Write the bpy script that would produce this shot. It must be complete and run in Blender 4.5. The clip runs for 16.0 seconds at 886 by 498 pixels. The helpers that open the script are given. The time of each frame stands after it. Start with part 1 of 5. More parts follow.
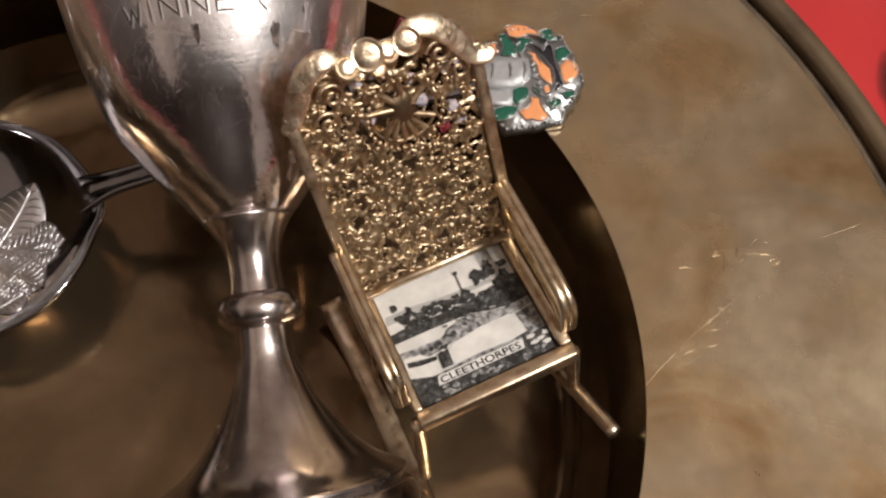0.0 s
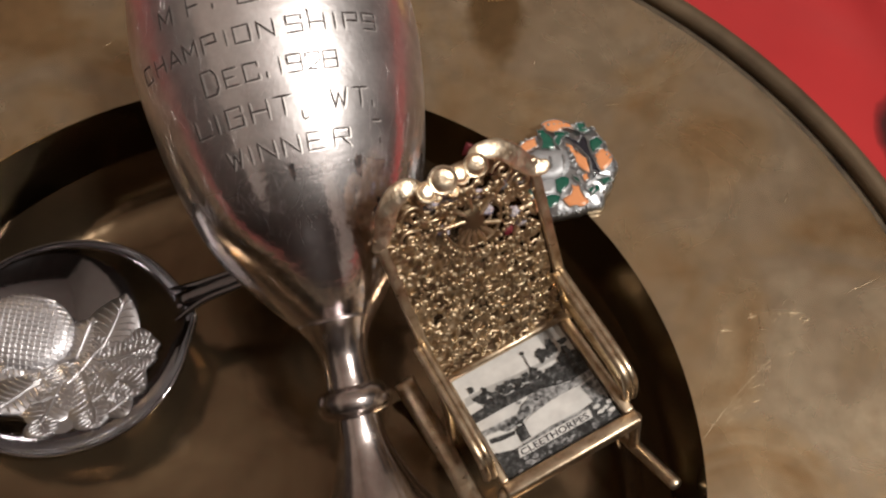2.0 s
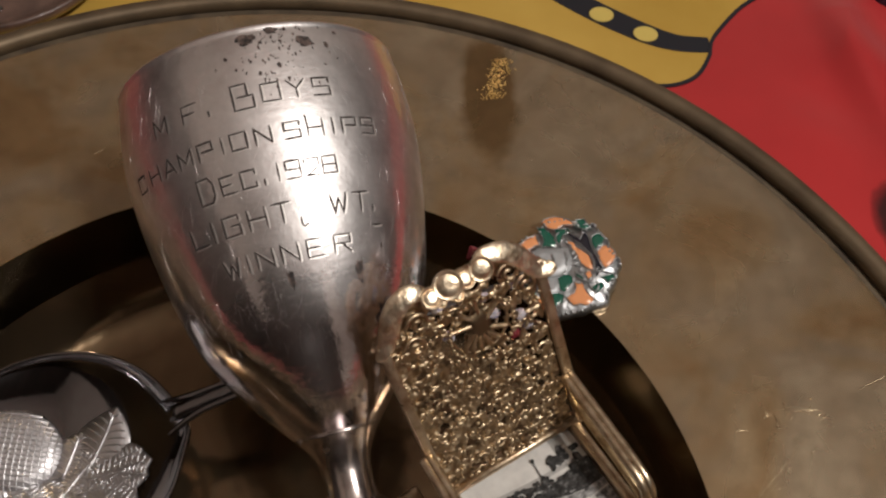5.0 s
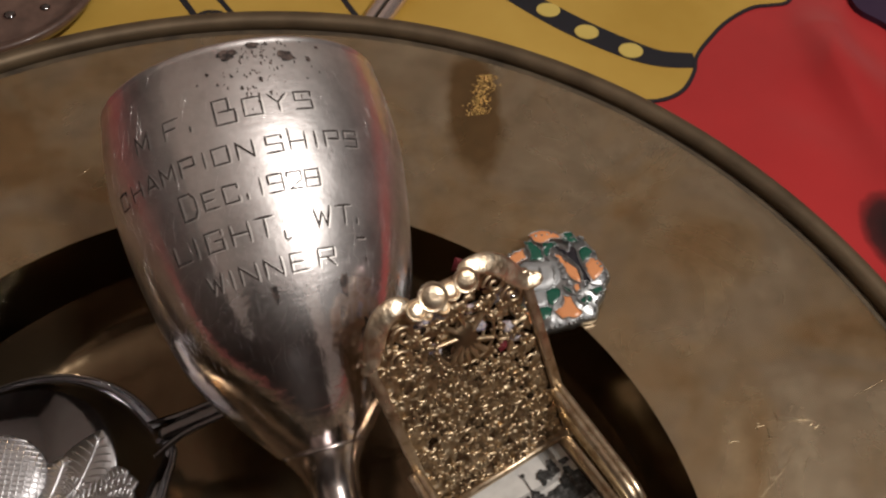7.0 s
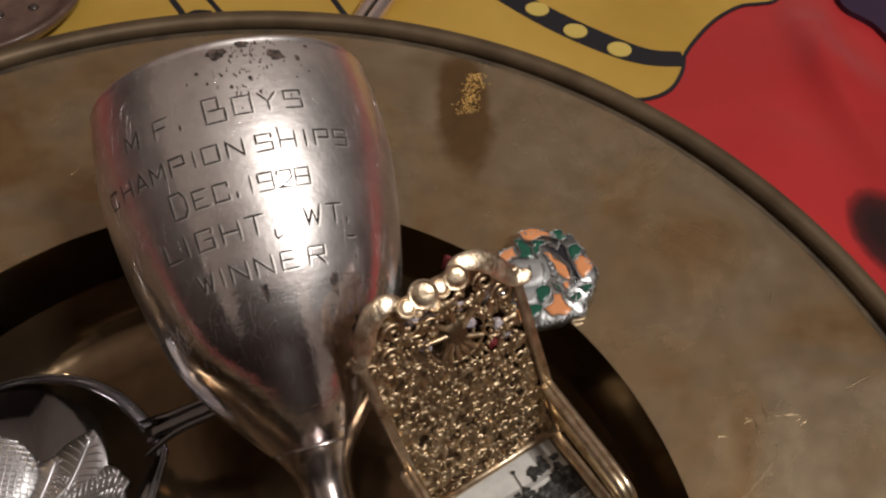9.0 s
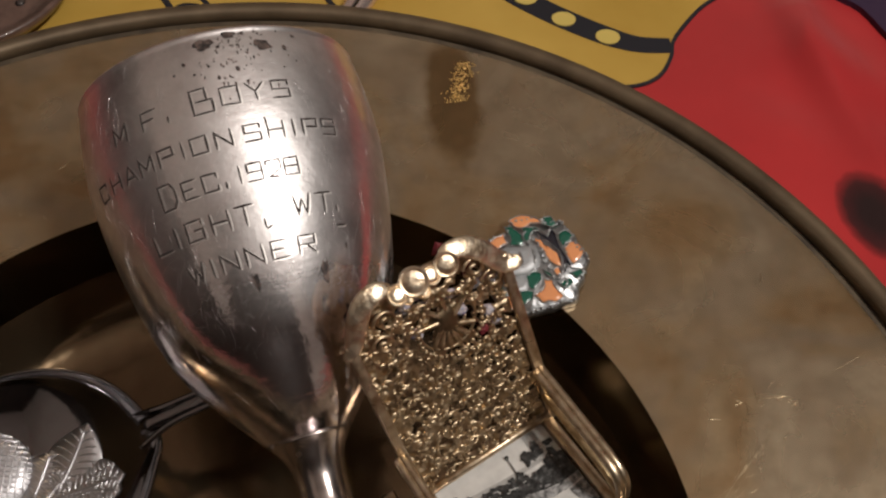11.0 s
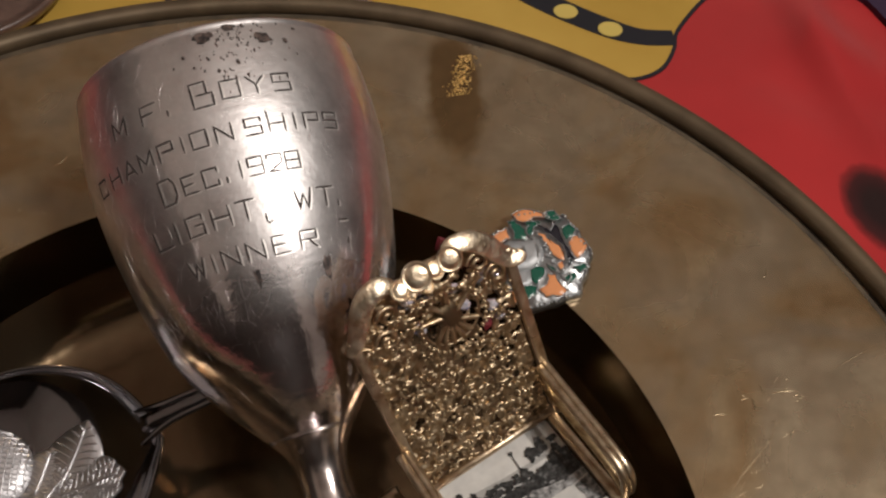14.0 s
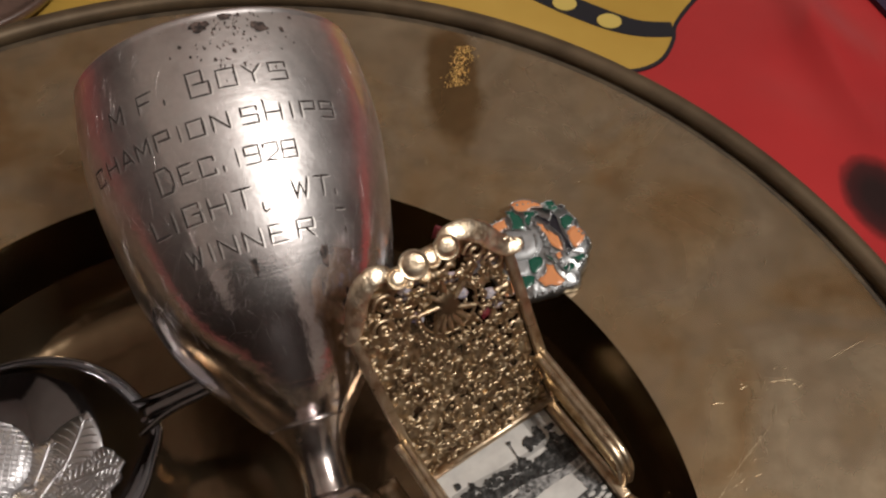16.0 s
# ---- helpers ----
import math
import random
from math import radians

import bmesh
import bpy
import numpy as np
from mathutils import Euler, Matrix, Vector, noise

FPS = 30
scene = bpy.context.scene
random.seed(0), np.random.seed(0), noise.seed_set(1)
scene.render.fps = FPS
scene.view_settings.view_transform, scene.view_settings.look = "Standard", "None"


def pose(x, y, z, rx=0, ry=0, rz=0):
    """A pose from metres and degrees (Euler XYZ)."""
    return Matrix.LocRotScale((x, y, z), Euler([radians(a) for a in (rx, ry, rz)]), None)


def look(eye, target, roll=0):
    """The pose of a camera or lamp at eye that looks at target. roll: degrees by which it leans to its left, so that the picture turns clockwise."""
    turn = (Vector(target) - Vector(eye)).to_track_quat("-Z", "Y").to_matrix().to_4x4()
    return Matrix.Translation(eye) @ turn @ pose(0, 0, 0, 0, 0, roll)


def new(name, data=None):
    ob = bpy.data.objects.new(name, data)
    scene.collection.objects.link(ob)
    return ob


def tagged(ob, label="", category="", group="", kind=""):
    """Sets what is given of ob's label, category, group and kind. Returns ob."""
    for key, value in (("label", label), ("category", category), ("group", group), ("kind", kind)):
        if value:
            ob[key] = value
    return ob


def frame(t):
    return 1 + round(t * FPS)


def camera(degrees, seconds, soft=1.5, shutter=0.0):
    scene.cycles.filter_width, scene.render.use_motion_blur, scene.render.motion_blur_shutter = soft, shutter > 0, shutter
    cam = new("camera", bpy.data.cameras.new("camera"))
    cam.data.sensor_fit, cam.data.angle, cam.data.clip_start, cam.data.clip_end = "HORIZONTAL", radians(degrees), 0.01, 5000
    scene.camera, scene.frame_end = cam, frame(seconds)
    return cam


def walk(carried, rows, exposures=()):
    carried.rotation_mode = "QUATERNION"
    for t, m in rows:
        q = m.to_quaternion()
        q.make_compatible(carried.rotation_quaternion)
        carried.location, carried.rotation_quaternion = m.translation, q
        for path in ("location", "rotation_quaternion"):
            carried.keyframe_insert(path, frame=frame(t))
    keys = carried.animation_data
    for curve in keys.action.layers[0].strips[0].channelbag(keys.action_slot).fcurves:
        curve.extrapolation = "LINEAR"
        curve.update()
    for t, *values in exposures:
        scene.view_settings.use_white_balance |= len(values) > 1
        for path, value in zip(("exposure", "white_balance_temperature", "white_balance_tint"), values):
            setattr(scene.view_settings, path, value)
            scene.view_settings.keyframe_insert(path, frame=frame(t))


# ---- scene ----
cam = camera(51.4, 16.0, soft=2.4)
# seconds, eye in metres, turn in degrees
ROWS = [
    (0.0, 0.03898, -0.05512, 0.18941, 26.850, -5.718, 1.871),
    (0.5, 0.03398, -0.05623, 0.19432, 27.409, -4.639, -0.327),
    (1.0, 0.02842, -0.05584, 0.20115, 27.774, -4.134, -1.318),
    (1.5, 0.02519, -0.05470, 0.20756, 28.162, -3.818, -1.978),
    (2.0, 0.02339, -0.05344, 0.21256, 28.786, -3.758, -2.161),
    (2.5, 0.02218, -0.05029, 0.21497, 29.608, -3.770, -2.269),
    (3.0, 0.02189, -0.04926, 0.21511, 30.688, -3.790, -2.448),
    (3.5, 0.02199, -0.04928, 0.21694, 31.799, -3.911, -2.759),
    (4.0, 0.02028, -0.04697, 0.21154, 32.771, -3.973, -3.095),
    (6.5, 0.02207, -0.04985, 0.20818, 35.909, -3.356, -4.659),
    (7.0, 0.02239, -0.04956, 0.20725, 36.083, -3.452, -4.777),
    (7.5, 0.02199, -0.04868, 0.20719, 36.087, -3.565, -4.881),
    (8.0, 0.02169, -0.04957, 0.20899, 36.159, -3.663, -4.887),
    (8.5, 0.02194, -0.05023, 0.20813, 36.175, -3.811, -5.054),
    (9.0, 0.02247, -0.05036, 0.20764, 36.113, -3.761, -5.322),
    (9.5, 0.02304, -0.05176, 0.20780, 36.075, -3.727, -5.689),
    (12.0, 0.02309, -0.05107, 0.20721, 35.553, -3.494, -6.370),
    (12.5, 0.02280, -0.05071, 0.20692, 35.544, -3.485, -6.387),
    (13.0, 0.02263, -0.05051, 0.20638, 35.483, -3.467, -6.401),
    (13.5, 0.02292, -0.05087, 0.20640, 35.441, -3.413, -6.440),
    (14.0, 0.02280, -0.05048, 0.20616, 35.376, -3.414, -6.395),
    (14.5, 0.02257, -0.05053, 0.20582, 35.321, -3.363, -6.493),
    (15.0, 0.02254, -0.05077, 0.20541, 35.305, -3.346, -6.461),
    (15.5, 0.02304, -0.05086, 0.20495, 35.234, -3.298, -6.425),
    (16.0, 0.02358, -0.05180, 0.20527, 35.208, -3.208, -6.468),
]
walk(cam, [(t, pose(x, y, z, rx, ry, rz)) for t, x, y, z, rx, ry, rz in ROWS],
     exposures=[(0.0, 0.34), (0.7, 0.33), (1.5, 0.16), (3.0, -0.04), (4.2, -0.20), (6.5, -0.34), (16.0, -0.34)])

LIP = 0.035        # height of the tray's lip above the cloth
FLOOR = 0.002      # height of the well's floor
WELL_R, RIM_R = 0.0895, 0.1499

# ---- world and lamps ----
world = bpy.data.worlds.new("world")
scene.world = world
world.use_nodes = True
world.node_tree.nodes["Background"].inputs[0].default_value = (1.0, 0.75, 0.5, 1)
world.node_tree.nodes["Background"].inputs[1].default_value = 0.05


def lamp(name, kind, place, energy, colour, size, target=None):
    data = bpy.data.lights.new(name, kind)
    data.energy, data.color = energy, colour
    if kind == "AREA":
        data.shape, data.size = "DISK", size
    else:
        data.shadow_soft_size = size
    ob = new(name, data)
    ob.matrix_world = look(place, target) if target else Matrix.Translation(place)
    return ob


lamp("table_lamp_bulb", "POINT", (0.44, -0.24, 0.90), 34.0, (1.0, 0.93, 0.86), 0.085)


# ---- materials ----
def mat(name, base, rough=0.5, metal=0.0, coat=0.0):
    m = bpy.data.materials.new(name)
    m.use_nodes = True
    b = m.node_tree.nodes["Principled BSDF"]
    b.inputs["Base Color"].default_value = (*base, 1)
    b.inputs["Roughness"].default_value = rough
    b.inputs["Metallic"].default_value = metal
    b.inputs["Coat Weight"].default_value = coat
    return m


def node(m, kind, **values):
    n = m.node_tree.nodes.new(kind)
    for k, v in values.items():
        n.inputs[k.replace("_", " ")].default_value = v
    return n


def noise_of(m, scale, detail=4.0, stretch=(1, 1, 1), rough=0.55, turn=0.0, distort=0.0):
    co = m.node_tree.nodes.new("ShaderNodeTexCoord")
    mp = node(m, "ShaderNodeMapping", Scale=stretch, Rotation=(0, 0, radians(turn)))
    n = node(m, "ShaderNodeTexNoise", Scale=scale, Detail=detail, Roughness=rough, Distortion=distort)
    m.node_tree.links.new(co.outputs["Object"], mp.inputs["Vector"])
    m.node_tree.links.new(mp.outputs["Vector"], n.inputs["Vector"])
    return n.outputs["Fac"]


def ramp(m, fac, stops):
    r = m.node_tree.nodes.new("ShaderNodeValToRGB")
    e = r.color_ramp.elements
    while len(e) < len(stops):
        e.new(0.5)
    for el, (p, c) in zip(e, stops):
        el.position, el.color = p, (*c, 1) if len(c) == 3 else c
    m.node_tree.links.new(fac, r.inputs["Fac"])
    return r.outputs["Color"]


def mix(m, kind, fac, a, b):
    n = m.node_tree.nodes.new("ShaderNodeMix")
    n.data_type, n.blend_type = "RGBA", kind
    for sock, v in ((n.inputs[0], fac), (n.inputs[6], a), (n.inputs[7], b)):
        if isinstance(v, (int, float)):
            sock.default_value = v
        elif isinstance(v, tuple):
            sock.default_value = (*v, 1)
        else:
            m.node_tree.links.new(v, sock)
    return n.outputs[2]


def put(m, name, out):
    m.node_tree.links.new(out, m.node_tree.nodes["Principled BSDF"].inputs[name])


def bump(m, fac, strength, distance, below=None):
    b = node(m, "ShaderNodeBump", Strength=strength, Distance=distance)
    m.node_tree.links.new(fac, b.inputs["Height"])
    if below is not None:
        m.node_tree.links.new(below, b.inputs["Normal"])
    put(m, "Normal", b.outputs["Normal"])
    return b.outputs["Normal"]


def oval(m, centre, radii, rough=0.0, scale=100.0):
    """Distance from a place on the object in units of the radii: 0 at the centre, 1 at the oval's edge, roughened by noise."""
    co = m.node_tree.nodes.new("ShaderNodeTexCoord")
    mp = node(m, "ShaderNodeMapping", Location=(-centre[0] / radii[0], -centre[1] / radii[1], 0), Scale=(1 / radii[0], 1 / radii[1], 0))
    d = m.node_tree.nodes.new("ShaderNodeVectorMath")
    d.operation = "LENGTH"
    m.node_tree.links.new(co.outputs["Object"], mp.inputs["Vector"])
    m.node_tree.links.new(mp.outputs["Vector"], d.inputs[0])
    add = m.node_tree.nodes.new("ShaderNodeMath")
    add.operation = "MULTIPLY_ADD"
    add.inputs[1].default_value = 2 * rough
    m.node_tree.links.new(noise_of(m, scale, 3), add.inputs[0])
    m.node_tree.links.new(d.outputs["Value"], add.inputs[2])
    return add.outputs[0]


def grey(v):
    return (v, v, v)


# worn silver plate: soft sheen, hairline scratches, tarnish
silver = mat("silver", (0.62, 0.60, 0.59), 0.12, 1.0)
put(silver, "Base Color", ramp(silver, noise_of(silver, 60, 5), [(0.30, (0.54, 0.47, 0.49)), (0.52, (0.84, 0.79, 0.81)), (1, (0.90, 0.87, 0.90))]))
put(silver, "Roughness", ramp(silver, noise_of(silver, 90, 6), [(0.3, grey(0.07)), (0.7, grey(0.16))]))
low = bump(silver, noise_of(silver, 900, 3, (1, 0.06, 1), turn=25), 0.22, 0.0002)
low = bump(silver, noise_of(silver, 900, 3, (0.06, 1, 1), turn=-15), 0.18, 0.0002, low)
low = bump(silver, noise_of(silver, 60, 2), 0.25, 0.0006, low)
haze = node(silver, "ShaderNodeBsdfPrincipled", Base_Color=(0.88, 0.85, 0.85, 1), Roughness=0.44, Metallic=1.0)
silver.node_tree.links.new(low, haze.inputs["Normal"])
blend = silver.node_tree.nodes.new("ShaderNodeMixShader")
# the upper body is handled and rubbed dull, the lower bowl keeps its polish
place = silver.node_tree.nodes.new("ShaderNodeTexCoord")
axis = silver.node_tree.nodes.new("ShaderNodeSeparateXYZ")
silver.node_tree.links.new(place.outputs["Object"], axis.inputs[0])
rub = node(silver, "ShaderNodeMapRange", From_Min=0.044, From_Max=0.074, To_Min=0.05, To_Max=1.0)
silver.node_tree.links.new(axis.outputs["Z"], rub.inputs["Value"])
worn = mix(silver, "MULTIPLY", 1.0, ramp(silver, noise_of(silver, 140, 6), [(0.3, grey(0.55)), (0.7, grey(0.95))]), rub.outputs["Result"])
silver.node_tree.links.new(worn, blend.inputs[0])
silver.node_tree.links.new(silver.node_tree.nodes["Principled BSDF"].outputs[0], blend.inputs[1])
silver.node_tree.links.new(haze.outputs[0], blend.inputs[2])
silver.node_tree.links.new(blend.outputs[0], silver.node_tree.nodes["Material Output"].inputs[0])

silver_stem = mat("silver_stem", (0.55, 0.50, 0.47), 0.14, 1.0)
put(silver_stem, "Base Color", ramp(silver_stem, noise_of(silver_stem, 120, 5), [(0.3, (0.42, 0.36, 0.34)), (0.6, (0.70, 0.64, 0.62))]))
put(silver_stem, "Roughness", ramp(silver_stem, noise_of(silver_stem, 180, 5), [(0.3, grey(0.14)), (0.7, grey(0.28))]))
bump(silver_stem, noise_of(silver_stem, 150, 4), 0.2, 0.0005)

spoon_silver = mat("spoon_silver", (0.25, 0.24, 0.25), 0.10, 1.0)
put(spoon_silver, "Roughness", ramp(spoon_silver, noise_of(spoon_silver, 200, 5), [(0.3, grey(0.04)), (0.7, grey(0.11))]))
bump(spoon_silver, noise_of(spoon_silver, 300, 3), 0.1, 0.0003)

# paler than the bowl, to paint the ceiling's reflection in its bottom
ceiling_sheen = mat("ceiling_sheen_silver", (0.56, 0.55, 0.57), 0.46, 0.95)
bump(ceiling_sheen, noise_of(ceiling_sheen, 700, 4), 0.45, 0.0004)
embossed = mat("embossed_silver", (0.62, 0.61, 0.63), 0.38, 1.0)
bump(embossed, noise_of(embossed, 600, 3), 0.3, 0.0003)
tarnish = mat("tarnish", (0.03, 0.026, 0.025), 0.6, 0.3)
put(tarnish, "Base Color", ramp(tarnish, noise_of(tarnish, 1100, 4), [(0.40, (0.022, 0.018, 0.018)), (0.62, (0.16, 0.115, 0.10))]))
bump(tarnish, noise_of(tarnish, 1500, 3), 0.5, 0.0003)
hair_silver = mat("hair_silver", (0.72, 0.69, 0.69), 0.3, 1.0)
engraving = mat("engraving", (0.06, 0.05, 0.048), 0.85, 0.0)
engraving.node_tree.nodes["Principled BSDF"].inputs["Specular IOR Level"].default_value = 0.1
# pale colour painting the lit edge beside each dark stroke
engraving_lit_edge = mat("engraving_lit_edge", (0.85, 0.82, 0.80), 0.48, 0.9)

# aged brass of the wide lip
brass = mat("brass", (0.42, 0.32, 0.17), 0.3, 0.84)
blot = ramp(brass, noise_of(brass, 30, 6, distort=0.9), [(0.34, (0.42, 0.275, 0.14)), (0.46, (0.49, 0.365, 0.22)), (0.56, (0.47, 0.37, 0.25)), (0.70, (0.56, 0.46, 0.32))])
fine = ramp(brass, noise_of(brass, 160, 6), [(0.35, grey(0.72)), (0.6, grey(1.0))])
# a browner, soft-edged oval in the lip's colour
dark_mark = ramp(brass, oval(brass, (0.0545, 0.1140), (0.0122, 0.034), 0.35, 60), [(0.80, grey(0.0)), (1.35, grey(1.0))])
darkened = mix(brass, "MIX", dark_mark, (0.27, 0.175, 0.085), blot)
put(brass, "Base Color", mix(brass, "MULTIPLY", 0.6, darkened, fine))
put(brass, "Roughness", ramp(brass, noise_of(brass, 35, 6, distort=0.8), [(0.3, grey(0.17)), (0.7, grey(0.32))]))
low = bump(brass, noise_of(brass, 30, 3), 0.3, 0.0012)
bump(brass, noise_of(brass, 500, 4, (1, 0.08, 1), turn=35), 0.1, 0.0002, low)

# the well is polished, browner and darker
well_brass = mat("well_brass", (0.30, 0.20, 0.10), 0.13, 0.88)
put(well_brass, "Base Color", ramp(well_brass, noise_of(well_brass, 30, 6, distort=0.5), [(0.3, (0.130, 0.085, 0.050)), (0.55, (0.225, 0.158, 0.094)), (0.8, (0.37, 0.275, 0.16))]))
put(well_brass, "Roughness", ramp(well_brass, noise_of(well_brass, 50, 5), [(0.3, grey(0.09)), (0.7, grey(0.22))]))
bump(well_brass, noise_of(well_brass, 45, 3), 0.35, 0.0012)

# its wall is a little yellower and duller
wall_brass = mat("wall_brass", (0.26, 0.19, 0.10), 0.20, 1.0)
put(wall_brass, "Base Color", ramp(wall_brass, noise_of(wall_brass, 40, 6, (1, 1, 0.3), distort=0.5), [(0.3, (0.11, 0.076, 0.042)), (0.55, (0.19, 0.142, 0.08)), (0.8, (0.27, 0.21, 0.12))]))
put(wall_brass, "Roughness", ramp(wall_brass, noise_of(wall_brass, 60, 5), [(0.3, grey(0.12)), (0.7, grey(0.26))]))

rim_brass = mat("rim_brass", (0.26, 0.18, 0.10), 0.5, 0.55)
put(rim_brass, "Base Color", ramp(rim_brass, noise_of(rim_brass, 70, 5), [(0.3, (0.10, 0.070, 0.043)), (0.7, (0.19, 0.138, 0.085))]))
# mottled brown, darker than the rolled rim, for the groove beside it
groove_brown = mat("groove_brown", (0.035, 0.027, 0.02), 0.7, 0.2)
put(groove_brown, "Base Color", ramp(groove_brown, noise_of(groove_brown, 120, 5), [(0.35, (0.055, 0.040, 0.027)), (0.7, (0.13, 0.095, 0.058))]))
scratch_brass = mat("scratch_brass", (0.58, 0.46, 0.30), 0.42, 1.0)
bright_brass = mat("bright_brass", (0.90, 0.62, 0.24), 0.35, 1.0)

gold = mat("gold", (0.80, 0.57, 0.29), 0.22, 1.0)
put(gold, "Base Color", ramp(gold, noise_of(gold, 350, 5), [(0.28, (0.38, 0.26, 0.16)), (0.5, (0.63, 0.505, 0.36)), (0.8, (0.76, 0.645, 0.49))]))
put(gold, "Roughness", ramp(gold, noise_of(gold, 500, 4), [(0.3, grey(0.26)), (0.7, grey(0.44))]))
bump(gold, noise_of(gold, 1500, 3), 0.14, 0.0002)
gold_lace = mat("gold_lace", (0.62, 0.46, 0.28), 0.24, 1.0)
put(gold_lace, "Base Color", ramp(gold_lace, noise_of(gold_lace, 420, 5), [(0.30, (0.24, 0.165, 0.10)), (0.5, (0.57, 0.440, 0.29)), (0.8, (0.74, 0.605, 0.43))]))
put(gold_lace, "Roughness", ramp(gold_lace, noise_of(gold_lace, 700, 4), [(0.3, grey(0.28)), (0.7, grey(0.48))]))
gold_bright = mat("gold_bright", (0.86, 0.68, 0.44), 0.2, 1.0)
put(gold_bright, "Base Color", ramp(gold_bright, noise_of(gold_bright, 500, 5), [(0.32, (0.62, 0.46, 0.30)), (0.5, (0.88, 0.73, 0.54)), (0.8, (0.94, 0.84, 0.68))]))
put(gold_bright, "Roughness", ramp(gold_bright, noise_of(gold_bright, 600, 4), [(0.3, grey(0.26)), (0.7, grey(0.46))]))
bump(gold_bright, noise_of(gold_bright, 900, 4), 0.42, 0.0004)
gold_dull = mat("gold_dull", (0.20, 0.145, 0.09), 0.42, 1.0)
gold_old = mat("gold_old", (0.55, 0.37, 0.17), 0.38, 1.0)
put(gold_old, "Base Color", ramp(gold_old, noise_of(gold_old, 500, 5), [(0.3, (0.30, 0.19, 0.09)), (0.6, (0.68, 0.52, 0.31))]))

paste_clear = mat("paste_clear", (0.62, 0.58, 0.72), 0.08, 0.35, coat=1.0)
put(paste_clear, "Base Color", ramp(paste_clear, noise_of(paste_clear, 700, 2), [(0.35, (0.36, 0.34, 0.55)), (0.5, (0.78, 0.76, 0.80)), (0.65, (0.66, 0.50, 0.56))]))
paste_red = mat("paste_red", (0.20, 0.03, 0.04), 0.10, 0.2, coat=1.0)
cloth_red = mat("cloth_red", (0.55, 0.03, 0.03), 0.34)
red_dye = ramp(cloth_red, noise_of(cloth_red, 14, 4), [(0.3, (0.40, 0.018, 0.021)), (0.7, (0.52, 0.028, 0.030))])
# a dark maroon spot that fades into the red at its edge
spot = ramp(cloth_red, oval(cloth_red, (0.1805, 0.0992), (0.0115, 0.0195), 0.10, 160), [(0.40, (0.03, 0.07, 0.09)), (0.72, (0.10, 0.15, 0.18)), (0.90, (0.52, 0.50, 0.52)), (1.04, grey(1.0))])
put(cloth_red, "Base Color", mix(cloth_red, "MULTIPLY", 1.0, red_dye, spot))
cloth_red.node_tree.nodes["Principled BSDF"].inputs["Sheen Weight"].default_value = 0.25
bump(cloth_red, noise_of(cloth_red, 3000, 2), 0.15, 0.0002)
cloth_yellow = mat("cloth_yellow", (0.60, 0.37, 0.06), 0.55)
put(cloth_yellow, "Base Color", ramp(cloth_yellow, noise_of(cloth_yellow, 18, 4), [(0.3, (0.47, 0.285, 0.045)), (0.7, (0.60, 0.385, 0.08))]))
cloth_black = mat("cloth_black", (0.012, 0.012, 0.018), 0.6)
cloth_gold = mat("cloth_gold", (0.66, 0.50, 0.13), 0.55)
cloth_purple = mat("cloth_purple", (0.035, 0.015, 0.045), 0.6)
photo_white = mat("photo_white", (0.70, 0.69, 0.66), 0.55)
put(photo_white, "Base Color", ramp(photo_white, noise_of(photo_white, 260, 5), [(0.3, (0.56, 0.55, 0.53)), (0.7, (0.76, 0.75, 0.72))]))
photo_pale = mat("photo_pale", (0.42, 0.415, 0.40), 0.55)
photo_grey = mat("photo_grey", (0.25, 0.25, 0.24), 0.55)
put(photo_grey, "Base Color", ramp(photo_grey, noise_of(photo_grey, 900, 4), [(0.36, grey(0.05)), (0.5, grey(0.24)), (0.68, grey(0.5))]))
photo_dark = mat("photo_dark", (0.03, 0.03, 0.03), 0.55)
put(photo_dark, "Base Color", ramp(photo_dark, noise_of(photo_dark, 1100, 4), [(0.4, grey(0.012)), (0.6, grey(0.06)), (0.75, grey(0.22))]))

enamel_orange = mat("enamel_orange", (0.80, 0.33, 0.14), 0.25, coat=0.4)
enamel_green = mat("enamel_green", (0.012, 0.10, 0.065), 0.2, coat=0.4)
enamel_black = mat("enamel_black", (0.012, 0.012, 0.02), 0.15, coat=0.8)
badge_silver = mat("badge_silver", (0.42, 0.43, 0.44), 0.36, 1.0)
bump(badge_silver, noise_of(badge_silver, 700, 3), 0.5, 0.0004)
cottage_grey = mat("cottage_grey", (0.42, 0.43, 0.44), 0.5, 0.5)
bump(cottage_grey, noise_of(cottage_grey, 900, 3), 0.3, 0.0003)
smoked = mat("smoked_glass", (0.16, 0.10, 0.09), 0.38, coat=0.25)
put(smoked, "Base Color", ramp(smoked, noise_of(smoked, 120, 4), [(0.3, (0.05, 0.028, 0.022)), (0.7, (0.19, 0.115, 0.09))]))
pink_metal = mat("pink_metal", (0.80, 0.66, 0.62), 0.25, 0.8)
panel_wood = mat("panel_wood", (0.09, 0.065, 0.055), 0.5)
put(panel_wood, "Base Color", ramp(panel_wood, noise_of(panel_wood, 2.0, 5, (6, 6, 0.5)), [(0.3, (0.022, 0.016, 0.014)), (0.7, (0.06, 0.045, 0.038))]))
wall_paint = mat("wall_paint", (0.62, 0.52, 0.40), 0.8)
put(wall_paint, "Base Color", ramp(wall_paint, noise_of(wall_paint, 1.5, 5), [(0.3, (0.60, 0.54, 0.48)), (0.7, (0.74, 0.69, 0.62))]))
ceiling_paint = mat("ceiling_paint", (0.78, 0.72, 0.62), 0.85)
